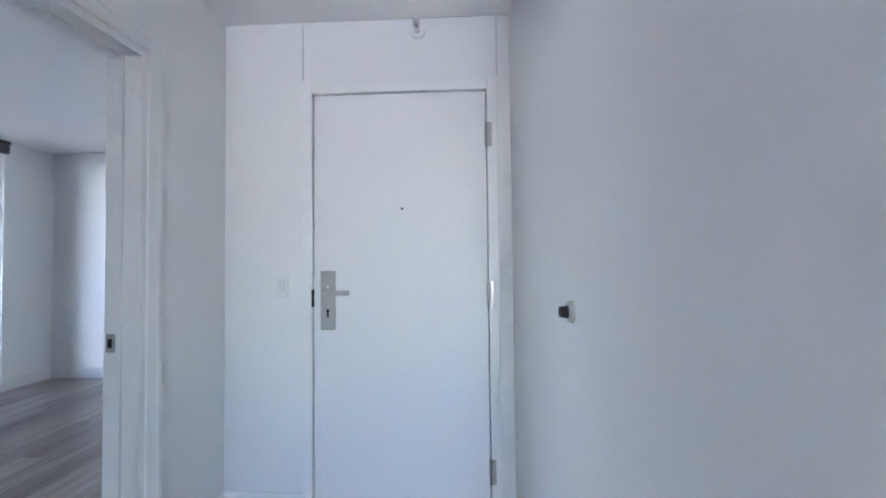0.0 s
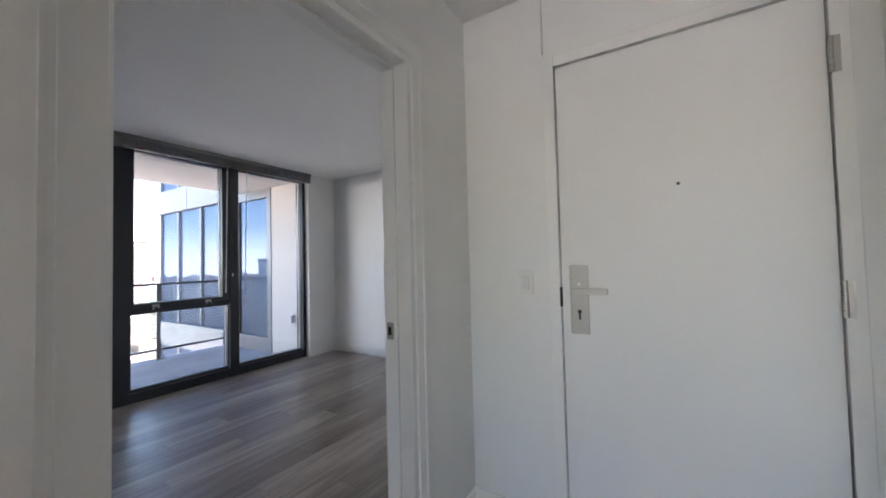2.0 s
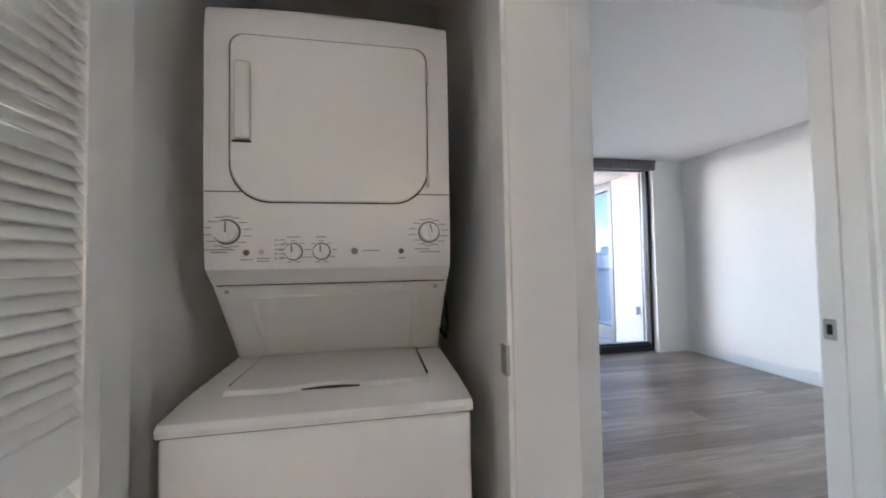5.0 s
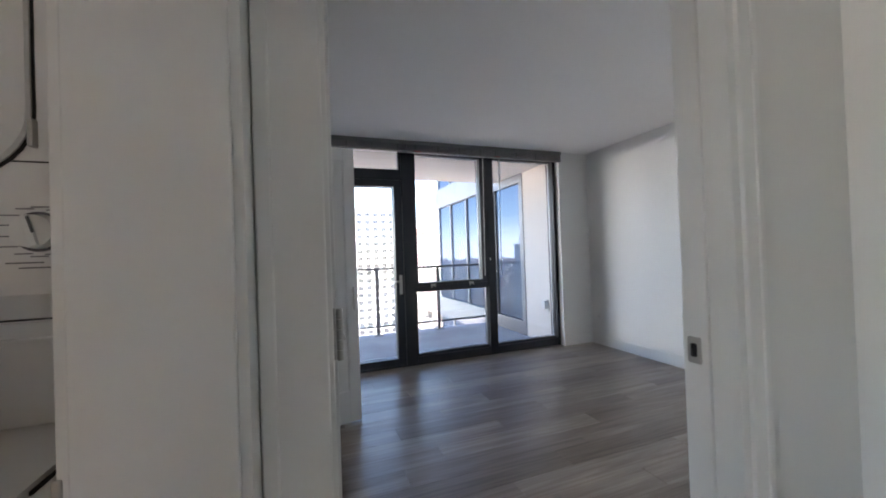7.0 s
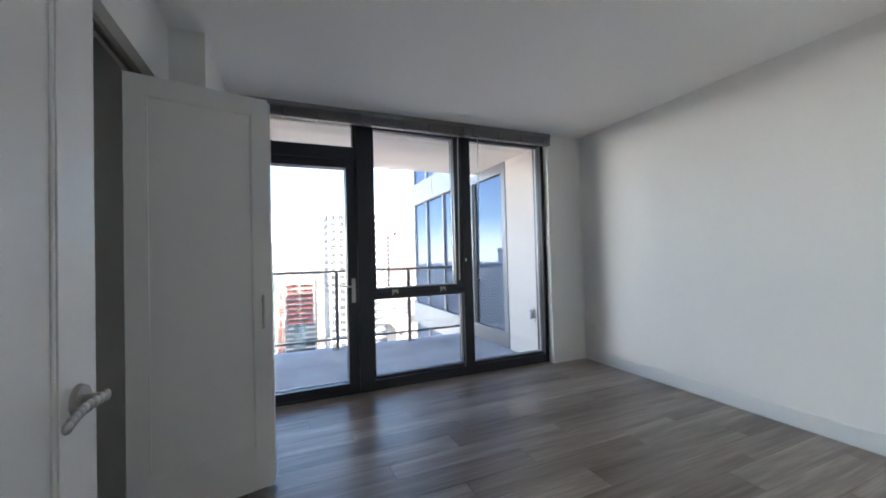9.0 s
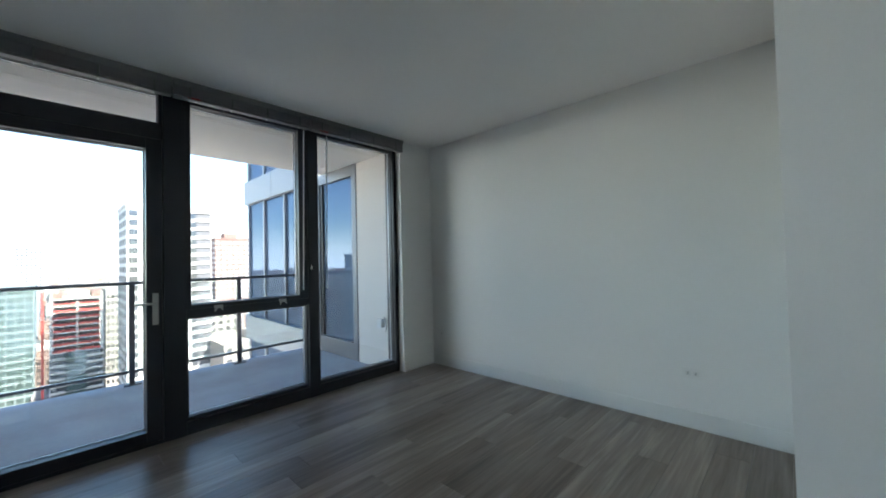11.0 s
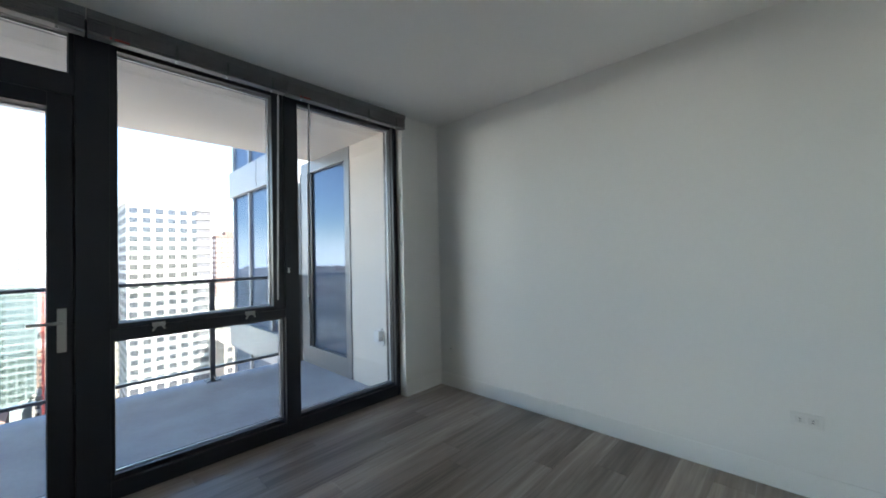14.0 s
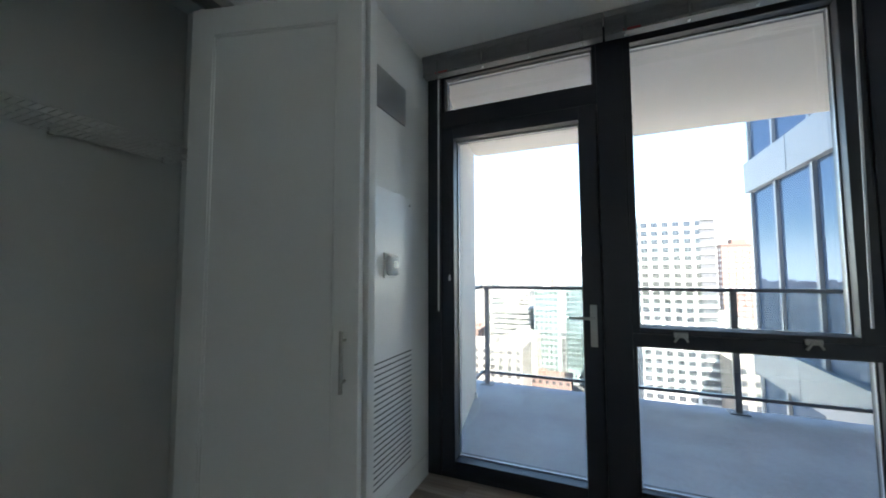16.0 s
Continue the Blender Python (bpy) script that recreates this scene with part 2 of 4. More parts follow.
def board(name, runs, h=0.125, t=0.014):
    """Plain square-edged baseboard with an eased top: each run is x0, y0, x1, y1 on the wall's face and the side it stands on."""
    bm = bmesh.new()
    for x0, y0, x1, y1, nx, ny in runs:
        box(bm, min(x0, x1, x0 + nx * t, x1 + nx * t), max(x0, x1, x0 + nx * t, x1 + nx * t), min(y0, y1, y0 + ny * t, y1 + ny * t), max(y0, y1, y0 + ny * t, y1 + ny * t), 0.001, h, bev=min(0.004, h * 0.3, t * 0.4))
    return setting(name, bm, TRIM, "white painted wooden baseboard", "baseboard")


ROOM = [(-3.9, YN, XT, YN, 0, -1), (XT, 2.43, XT, YN - 0.015, -1, 0), (XP, 4.16, XP, YN - 0.015, 1, 0), (-3.97, YS, -3.045, YS, 0, 1)]
board("baseboard_bedroom", ROOM, t=0.006)
board("baseboard_shoe", ROOM, h=0.009, t=0.012)
board("baseboard_hall", [(XH, YE, -0.03, YE, 0, -1), (XH, 2.07, XH, YE - 0.015, 1, 0), (XR, 0.82, XR, YE - 0.05, -1, 0)])

# ---- bedroom doorway: frame, stops, casings, strike ----
frame_d = setting("door_1", bmesh.new(), TRIM, "white painted wooden door frame", "door frame")
bm = bmesh.new()
box(bm, XB - 0.004, -0.512, YD1, YD1 + 0.02, 0, HD + 0.02, bev=0.002)
box(bm, -0.515, XH + 0.004, YD1 + 0.012, YD1 + 0.05, 0, HD + 0.045, bev=0.002)
part("jamb", bm, TRIM, frame_d)
bm = bmesh.new()
box(bm, XB - 0.004, XH + 0.004, YD0 - 0.02, YD0, 0, HD + 0.02, bev=0.002)
part("jamb", bm, TRIM, frame_d)
bm = bmesh.new()
box(bm, XB - 0.003, -0.515, YD0, YD1, HD, HD + 0.034, bev=0.002)
box(bm, -0.515, XH + 0.003, YD0, YD1 + 0.02, HD + 0.015, HD + 0.05, bev=0.002)
part("head", bm, TRIM, frame_d)
bm = bmesh.new()
box(bm, XH, XH + 0.014, YD1 + 0.04, YD1 + 0.105, 0, HD + 0.115, bev=0.003)
box(bm, XH + 0.012, XH + 0.019, YD1 + 0.085, YD1 + 0.105, 0, HD + 0.115, bev=0.003)
part("casing", bm, TRIM, frame_d)
bm = bmesh.new()
box(bm, XH, XH + 0.014, 0.907, YD1 + 0.04, HD + 0.045, HD + 0.115, bev=0.003)
box(bm, XH + 0.012, XH + 0.019, 0.907, YD1 + 0.085, HD + 0.095, HD + 0.115, bev=0.003)
part("casing", bm, TRIM, frame_d)
bm = bmesh.new()
box(bm, XH, XH + 0.014, 0.907, YD0 - 0.008, 0, HD + 0.044, bev=0.003)
box(bm, XH + 0.012, XH + 0.019, 0.907, 0.930, 0, HD + 0.094, bev=0.003)
part("casing", bm, TRIM, frame_d)
bm = bmesh.new()
box(bm, XB - 0.014, XB, YD1 + 0.008, YD1 + 0.07, 0, HD + 0.08, bev=0.003)
part("casing", bm, TRIM, frame_d)
strike = part("strike_plate", B(-0.566, -0.530, YD1 - 0.0022, YD1 + 0.002, 0.975, 1.045, bev=0.004), STEEL, frame_d, "satin nickel strike plate")
part("latch_hole", B(-0.556, -0.541, YD1 - 0.0032, YD1 - 0.001, 0.992, 1.028, bev=0.004), DARKHOLE, strike)

# ---- laundry opening: frame and catch ----
frame_l = setting("door_2", bmesh.new(), TRIM, "white painted laundry closet frame", "door frame")
part("jamb", B(XJ, XL + 0.004, YL1, YL1 + 0.02, 0, HL + 0.02, bev=0.002), TRIM, frame_l)
part("jamb", B(XJ, XL + 0.004, YL0 - 0.02, YL0, 0, HL + 0.02, bev=0.002), TRIM, frame_l)
part("head", B(XB, XL + 0.003, YL0, YL1, HL, HL + 0.02, bev=0.002), TRIM, frame_l)
bm = bmesh.new()
box(bm, XL, XL + 0.010, YL1 + 0.012, 0.893, 0, HL + 0.09, bev=0.003)
part("casing", bm, TRIM, frame_l)
bm = bmesh.new()
box(bm, XL, XL + 0.013, YL0 - 0.1, YL1 + 0.012, HL + 0.01, HL + 0.09, bev=0.003)
part("casing", bm, TRIM, frame_l)
part("catch_plate", B(-0.392, XL + 0.0055, YL1 - 0.004, YL1 + 0.006, 1.0, 1.07, bev=0.002), STEEL, frame_l, "steel roller catch plate")

# ---- bedroom door leaf, open against the wardrobe wall ----


def shaker_leaf(name, w, h, t, stile, z0, z1, top, mat, m, label, category):
    """A one-panel leaf: x runs across from the hinge, y is its thickness, the panel is recessed on both faces."""
    leaf = thing(name, m, label, category)
    for x0, x1 in ((0, stile), (w - stile, w)):
        part("stile", B(x0, x1, -t / 2, t / 2, 0, h, bev=0.0015), mat, leaf)
    part("rail", B(stile, w - stile, -t / 2 + 0.0004, t / 2 - 0.0004, 0, z0, bev=0.001), mat, leaf)
    part("rail", B(stile, w - stile, -t / 2 + 0.0004, t / 2 - 0.0004, z1, h, bev=0.001), mat, leaf)
    part("panel", B(stile - 0.002, w - stile + 0.002, -t / 2 + 0.008, t / 2 - 0.008, z0 - 0.002, z1 + 0.002), mat, leaf)
    for s in (-1, 1):
        y0, y1 = s * (t / 2 - 0.009), s * (t / 2 - 0.002)
        for dims in ((stile, stile + 0.008, z0, z1), (w - stile - 0.008, w - stile, z0, z1), (stile, w - stile, z0, z0 + 0.008), (stile, w - stile, z1 - 0.008, z1)):
            part("bead", B(dims[0], dims[1], min(y0, y1), max(y0, y1), dims[2], dims[3], bev=0.003), mat, leaf)
    return leaf


door = shaker_leaf("bedroom_door", 0.89, 2.09, 0.04, 0.115, 0.24, 1.965, 0, DOORP, pose(-0.604, 1.006, 0.012, 0, 0, 177.0), "white painted one-panel wooden door, open", "door")
for z in (0.28, 1.13, 1.86):
    bm = B(-0.0018, 0.0, -0.017, 0.017, z - 0.05, z + 0.05, bev=0.0006)
    hinge = part("hinge", bm, STEEL, door, "satin nickel butt hinge")
    bm = bmesh.new()
    for i in range(5):
        cyl(bm, (-0.007, -0.025, z - 0.05 + i * 0.02 + 0.0006), (-0.007, -0.025, z - 0.05 + i * 0.02 + 0.0194), 0.0065, seg=12)
    part("knuckle", bm, STEEL, hinge, smooth=True)
    for dz in (-0.033, 0.0, 0.033):
        part("screw", cyl(bmesh.new(), (-0.0018, 0.004, z + dz), (-0.003, 0.004, z + dz), 0.0045, seg=10), material("screw_steel", (0.25, 0.25, 0.25), 0.4, 1.0), hinge)
for s in (-1, 1):
    bm = cyl(bmesh.new(), (0.83, s * 0.02, 0.98), (0.83, s * 0.028, 0.98), 0.030, 0.027, seg=28)
    cyl(bm, (0.83, s * 0.026, 0.98), (0.83, s * 0.052, 0.98), 0.0105, seg=18)
    lever = part("door_handle", bm, STEEL, door, "satin nickel lever handle", smooth=True)
    bm = bmesh.new()
    for i in range(9):
        u = i / 8
        x, z = 0.842 - 0.118 * u, 0.98 - 0.012 * u * u
        y = s * (0.056 - 0.006 * math.sin(u * 3.1))
        bmesh.ops.create_uvsphere(bm, u_segments=10, v_segments=8, radius=1.0, matrix=Matrix.Translation((x, y, z)) @ Matrix.Diagonal((0.012, 0.006, 0.0115 - 0.0015 * u, 1)))
    part("lever", bm, STEEL, lever, smooth=True)
part("latch_plate", B(0.8895, 0.8915, -0.012, 0.012, 0.955, 1.005, bev=0.0006), STEEL, door)

# ---- entry door ----
frame_e = setting("door_3", bmesh.new(), TRIM, "white painted metal entry door frame", "door frame")
for x0, x1 in ((-0.03, 0.022), (0.938, 0.99)):
    part("jamb", B(x0, x1, YE - 0.008, YE + 0.12, 0, 2.245, bev=0.003), TRIM, frame_e)
part("head", B(0.022, 0.938, YE - 0.008, YE + 0.12, 2.194, 2.245, bev=0.003), TRIM, frame_e)
part("stop", B(0.022, 0.938, YE + 0.056, YE + 0.075, 0.0, 2.194), RUBBER_AND_SHADE, frame_e, "dark rubber door seal")
for x in (-0.028, 0.992):
    part("seam", B(x - 0.003, x + 0.003, YE - 0.005, YE + 0.001, 2.27, CZ - 0.01, bev=0.001), material("seam_paint", (0.62, 0.62, 0.61), 0.5), frame_e)
entry = thing("entry_door", pose(0.0, YE + 0.006, 0), "flush white painted entry door, closed", "door")
part("slab", B(0.027, 0.933, 0.0, 0.045, 0.012, 2.189, bev=0.0015), material("entry_door_paint", (0.80, 0.80, 0.79), 0.52, var=0.012, scale=1.5, fine=120, bump=0.0003), entry)
lock = part("lock_plate", B(0.064, 0.142, -0.009, 0.0, 0.955, 1.262, bev=0.003), STEEL, entry, "brushed nickel long lock plate")
bm = cyl(bmesh.new(), (0.103, -0.009, 1.150), (0.103, -0.052, 1.150), 0.011, seg=18)
part("spindle", bm, STEEL, lock, smooth=True)
bm = B(0.083, 0.228, -0.060, -0.046, 1.137, 1.163, bev=0.003)
part("lever", bm, STEEL, lock, "flat brushed nickel lever")
bm = cyl(bmesh.new(), (0.103, -0.006, 1.055), (0.103, -0.0105, 1.055), 0.0085, seg=16)
box(bm, 0.0985, 0.1075, -0.0105, -0.006, 1.020, 1.055)
part("keyhole", bm, DARKHOLE, lock, "dark keyhole")
part("card_sensor", cyl(bmesh.new(), (0.103, -0.008, 1.178), (0.103, -0.0105, 1.178), 0.006, seg=14), PLASTIC, lock)
part("edge_latch", B(0.0195, 0.0275, -0.016, 0.004, 1.075, 1.165), DARKHOLE, entry, "dark latch in the door gap")
bm = cyl(bmesh.new(), (0.494, 0.001, 1.582), (0.494, -0.004, 1.582), 0.008, 0.007, seg=16)
peep = part("peephole", bm, STEEL, entry, "small door viewer")
part("lens", cyl(bmesh.new(), (0.494, -0.003, 1.582), (0.494, -0.0046, 1.582), 0.0052, seg=14), DARKHOLE, peep)
for z in (0.245, 1.14, 1.955):
    bm = bmesh.new()
    for i in range(5):
        cyl(bm, (0.9375, -0.014, z - 0.062 + i * 0.0248 + 0.0008), (0.9375, -0.014, z - 0.062 + (i + 1) * 0.0248 - 0.0008), 0.0085, seg=14)
    box(bm, 0.9375, 0.962, -0.016, -0.013, z - 0.062, z + 0.062)
    part("hinge", bm, STEEL, entry, "satin steel hinge", smooth=True)

# ---- hall wall fittings ----


def rocker_switch(m):
    s = thing("light_switch", m, "white rocker light switch on the wall", "switch")
    part("plate", B(-0.036, 0.036, -0.006, 0.0, -0.058, 0.058, bev=0.003), PLASTIC, s)
    bm = B(-0.0165, 0.0165, -0.009, -0.005, -0.033, 0.033, bev=0.002)
    part("rocker", bm, material("rocker_plastic", (0.72, 0.72, 0.70), 0.3), s)
    for z in (-0.047, 0.047):
        part("screw", cyl(bmesh.new(), (0, -0.0055, z), (0, -0.0072, z), 0.003, seg=10), PLASTIC, s)
    return s


rocker_switch(pose(-0.142, YE, 1.182))
s = thing("sprinkler", pose(0.584, YE, 2.505), "white sidewall fire sprinkler with a round plate", "sprinkler")
part("plate", cyl(bmesh.new(), (0, 0, 0), (0, -0.012, 0), 0.038, 0.034, seg=28), PLASTIC, s, smooth=True)
part("neck", cyl(bmesh.new(), (0, -0.01, 0), (0, -0.045, 0), 0.012, 0.010, seg=16), PLASTIC, s, smooth=True)
bm = tube(bmesh.new(), [(-0.012, -0.045, 0), (-0.013, -0.065, 0), (0, -0.078, 0), (0.013, -0.065, 0), (0.012, -0.045, 0)], 0.0028)
part("yoke", bm, STEEL, s, smooth=True)
part("deflector", B(-0.017, 0.017, -0.082, -0.05, 0.012, 0.0145, bev=0.001), PLASTIC, s)
part("bulb", cyl(bmesh.new(), (0, -0.045, 0), (0, -0.075, 0), 0.004, seg=10), DARKHOLE, s)
s = thing("door_stop", pose(XR, 1.485, 1.19), "satin nickel wall door stop with black rubber tip", "door stop")
part("base", cyl(bmesh.new(), (0, 0, 0), (-0.009, 0, 0), 0.028, 0.025, seg=28), STEEL, s, smooth=True)
part("stem", cyl(bmesh.new(), (-0.008, 0, 0), (-0.013, 0, 0), 0.017, 0.015, seg=20), STEEL, s, smooth=True)
part("tip", cyl(bmesh.new(), (-0.012, 0, 0), (-0.030, 0, 0), 0.0155, 0.0125, seg=20), RUBBER_AND_SHADE, s, "black rubber tip", smooth=True)

# ---- stacked washer and dryer ----
wd = thing("washer_dryer", pose(-0.62, 0.317, 0), "white stacked washer and dryer with dial controls", "washing machine")
part("washer_body", B(-0.53, 0.196, -0.335, 0.335, 0.03, 0.903, bev=0.012, seg=3), WHITE_ENAMEL, wd, smooth=True)
# Dark strip that puts the shade of this joint into colour.
part("shadow_gap", B(-0.52, 0.190, -0.33, 0.33, 0.90, 0.9125), RUBBER_AND_SHADE, wd)
bm = bmesh.new()
prof = [(-0.53, 0.907), (0.20, 0.907), (0.203, 0.921), (0.192, 0.932), (0.06, 0.945), (-0.29, 0.952), (-0.53, 0.952)]


def extruded(prof, ys, lift=None):
    """A body drawn as an x-z outline and carried along y through the stations ys."""
    bm = bmesh.new()
    rings = []
    for y, s in ys:
        rings.append([bm.verts.new((x * s, y, z + (lift(x, y, z) if lift else 0))) for x, z in prof])
    for a, b in zip(rings, rings[1:]):
        for i in range(len(prof)):
            j = (i + 1) % len(prof)
            bm.faces.new((a[i], a[j], b[j], b[i]))
    bm.faces.new(rings[0])
    bm.faces.new(rings[-1][::-1])
    return bm


part("washer_top", extruded(prof, [(-0.338, 0.985), (-0.332, 1), (0.332, 1), (0.338, 0.985)]), WHITE_ENAMEL, wd, smooth=True)
bm = bmesh.new()
edge = [(-0.285, -0.255), (-0.285, 0.250)]
for i in range(25):
    u = i / 24
    y = 0.252 - 0.507 * u
    x = 0.075 + 0.012 * math.sin(u * math.pi) - 0.028 * max(0.0, math.sin((u - 0.22) / 0.56 * math.pi)) ** 2 * (0.22 < u < 0.78)
    edge.append((x, y))
lo = [bm.verts.new((x, y, 0.944 if x > -0.1 else 0.950)) for x, y in edge]
hi = [bm.verts.new((x * 0.985, y * 0.985, 0.957 if x > -0.1 else 0.961)) for x, y in edge]
bm.faces.new(hi)
for i in range(len(edge)):
    j = (i + 1) % len(edge)
    bm.faces.new((lo[i], lo[j], hi[j], hi[i]))
lid = part("lid", bm, WHITE_ENAMEL, wd)
bm = bmesh.new()
box(bm, -0.291, -0.286, -0.262, 0.258, 0.949, 0.9545)
for y in (-0.2585, 0.2545):
    box(bm, -0.285, 0.02, y - 0.0018, y + 0.0018, 0.9465, 0.9535)
box(bm, 0.047, 0.072, -0.13, 0.13, 0.943, 0.9475)
part("lid_gap", bm, RUBBER_AND_SHADE, lid)
dp = [(-0.53, 0.953), (-0.272, 0.953), (-0.262, 0.962), (-0.052, 1.205), (-0.03, 1.222), (0.000, 1.250), (0.005, 1.275), (0.009, 1.36), (0.012, 1.47), (0.013, 1.62), (0.013, 1.875), (0.006, 1.944), (-0.008, 1.962), (-0.53, 1.962)]
ys = [(-0.325, 0.97), (-0.319, 1.0)] + [(-0.312 + 0.628 * i / 16, 1.0) for i in range(17)] + [(0.323, 1.0), (0.329, 0.97)]
part("dryer_body", extruded(dp, ys, lambda x, y, z: (0.011 * max(0.0, 1 - (y / 0.334) ** 2) if z > 1.885 else 0)), WHITE_ENAMEL, wd, smooth=True)
bm = bmesh.new()
box(bm, -0.052, -0.048, -0.317, 0.321, 1.2042, 1.2072)
part("seam", bm, RUBBER_AND_SHADE, wd)


def sloped(bm, y0, y1, u0, u1, off, th):
    """A slab lying on the sloping lower panel, u from its foot to its top."""
    a, b = Vector((-0.262, 0, 0.962)), Vector((-0.052, 0, 1.205))
    n = Vector((b.z - a.z, 0, a.x - b.x)).normalized()
    vs = []
    for o in (off, off + th):
        for y, u in ((y0, u0), (y1, u0), (y1, u1), (y0, u1)):
            p = a.lerp(b, u) + n * o
            vs.append(bm.verts.new((p.x, y, p.z)))
    for f in ((0, 1, 2, 3), (7, 6, 5, 4), (0, 4, 5, 1), (1, 5, 6, 2), (2, 6, 7, 3), (3, 7, 4, 0)):
        bm.faces.new([vs[i] for i in f])
    return bm


panel = part("lower_panel", sloped(bmesh.new(), -0.310, 0.314, 0.02, 0.985, 0.0005, 0.003), WHITE_ENAMEL, wd)
bm = bmesh.new()
sloped(bm, -0.245, -0.228, 0.05, 0.86, 0.003, 0.004)
sloped(bm, 0.228, 0.245, 0.05, 0.86, 0.003, 0.004)
sloped(bm, -0.245, 0.245, 0.84, 0.875, 0.003, 0.004)
bmesh.ops.bevel(bm, geom=list(bm.edges), offset=0.0018, segments=2, profile=0.5, affect="EDGES")
part("embossed_rim", bm, WHITE_ENAMEL, panel, smooth=True)
for y in (-0.295, 0.295):
    a = Vector((-0.262, y, 0.962)).lerp(Vector((-0.052, y, 1.205)), 0.94)
    n = Vector((0.757, 0, -0.654))
    part("screw", cyl(bmesh.new(), a + n * 0.003, a + n * 0.0065, 0.006, seg=12), STEEL, panel)


def control_x(z):
    """The sloping control face: how far forward it stands at the height z."""
    return 0.005 + (z - 1.275) * 0.047


def door_outline(inset):
    pts = []
    y0, y1, z0, z1 = -0.260 + inset, 0.264 - inset, 1.437 + inset, 1.878 - inset
    for cy, cz, r, a0 in ((y1 - 0.035, z1 - 0.035, 0.035, 0), (y0 + 0.035, z1 - 0.035, 0.035, 90), (y0 + 0.095, z0 + 0.095, 0.095, 180), (y1 - 0.095, z0 + 0.095, 0.095, 270)):
        for i in range(9):
            a = radians(a0 + 90 * i / 8)
            pts.append((cy + r * math.cos(a), cz + r * math.sin(a) - (0.010 * (1 - ((cy + r * math.cos(a)) / 0.27) ** 2) if a0 >= 180 else -0.006 * (1 - ((cy + r * math.cos(a)) / 0.27) ** 2))))
    return pts


def plate(pts, x_of, t, shrink):
    bm = bmesh.new()
    cy, cz = sum(p[0] for p in pts) / len(pts), sum(p[1] for p in pts) / len(pts)
    a = [bm.verts.new((x_of(z) - 0.006, y, z)) for y, z in pts]
    b = [bm.verts.new((x_of(z) + t * 0.6, y, z)) for y, z in pts]
    c = [bm.verts.new((x_of(z) + t, cy + (y - cy) * shrink, cz + (z - cz) * shrink)) for y, z in pts]
    for r, s in ((a, b), (b, c)):
        for i in range(len(pts)):
            j = (i + 1) % len(pts)
            bm.faces.new((r[i], r[j], s[j], s[i]))
    bm.faces.new(c)
    return bm


def face_x(z):
    return 0.0115 + (min(z, 1.62) - 1.44) * 0.008


part("door_gap", plate(door_outline(-0.0035), face_x, 0.0025, 1.0), RUBBER_AND_SHADE, wd)
ddoor = part("dryer_door", plate(door_outline(0.0), face_x, 0.010, 0.985), WHITE_ENAMEL, wd, smooth=True)
bm = B(0.018, 0.042, -0.246, -0.206, 1.592, 1.800, bev=0.010, seg=3)
part("door_handle", bm, WHITE_ENAMEL, ddoor, "white moulded grip", smooth=True)
# Dark strip painting the shadow below the grip.
part("handle_shadow", B(0.018, 0.026, -0.252, -0.206, 1.586, 1.591), RUBBER_AND_SHADE, ddoor)
for z in (1.50, 1.80):
    part("hinge", B(0.008, 0.026, 0.262, 0.269, z - 0.022, z + 0.022, bev=0.002), STEEL, ddoor)
for y0, y1 in ((-0.324, -0.19), (0.20, 0.328)):
    part("panel_seam", B(0.006, 0.0125, y0, y1, 1.4555, 1.4580), RUBBER_AND_SHADE, wd)


def dial(y, z, r, turn, ring):
    x = control_x(z)
    bm = cyl(bmesh.new(), (x - 0.002, y, z), (x + 0.0035, y, z), r * 1.12, seg=32)
    k = part("dial", bm, material("dial_rim", (0.10, 0.10, 0.105), 0.35), wd, "white control dial with dark rim")
    bm = cyl(bmesh.new(), (x + 0.002, y, z), (x + 0.022, y, z), r * 0.98, r * 0.90, seg=32)
    part("cap", bm, PLASTIC, k, smooth=True)
    c, s = math.cos(radians(turn)), math.sin(radians(turn))
    bm = B(-0.004, 0.004, -0.0045, 0.0045, -r * 0.85, r * 0.85, bev=0.001)
    part("grip", bm, PLASTIC, k).matrix_local = pose(x + 0.0245, y, z, turn, 0, 0)
    bm = B(-0.0008, 0.0008, -0.0016, 0.0016, -r * 0.1, r * 0.8)
    part("pointer", bm, material("dial_rim", (0.1, 0.1, 0.1)), k).matrix_local = pose(x + 0.0285, y + 0.0052 * ring, z, turn, 0, 0)
    bm = bmesh.new()
    for i in range(14 if ring else 9):
        a = radians(i * 360 / (14 if ring else 9) + 10)
        L = 0.022 if ring else 0.013
        cy, cz = y + (r * 1.32 + L * 0.5 * abs(math.cos(a))) * math.cos(a), z + r * 1.38 * math.sin(a)
        box(bm, control_x(cz) + 0.0006, control_x(cz) + 0.0012, cy - L / 2, cy + L / 2, cz - 0.0009, cz + 0.0009)
    part("printed_marks", bm, GREYTXT, k, "small grey print that cannot be read")
    return k


dial(-0.269, 1.350, 0.030, 0, 1)
dial(0.267, 1.348, 0.028, 15, 1)
dial(-0.104, 1.296, 0.0215, 0, 0)
dial(-0.031, 1.296, 0.0215, 0, 0)
for y, r in ((-0.223, 0.0085), (0.187, 0.0085)):
    x = control_x(1.295)
    part("push_button", cyl(bmesh.new(), (x - 0.002, y, 1.295), (x + 0.006, y, 1.295), r, r * 0.8, seg=18), material("dial_rim", (0.1, 0.1, 0.1)), wd, "small dark push button", smooth=True)
x = control_x(1.296)
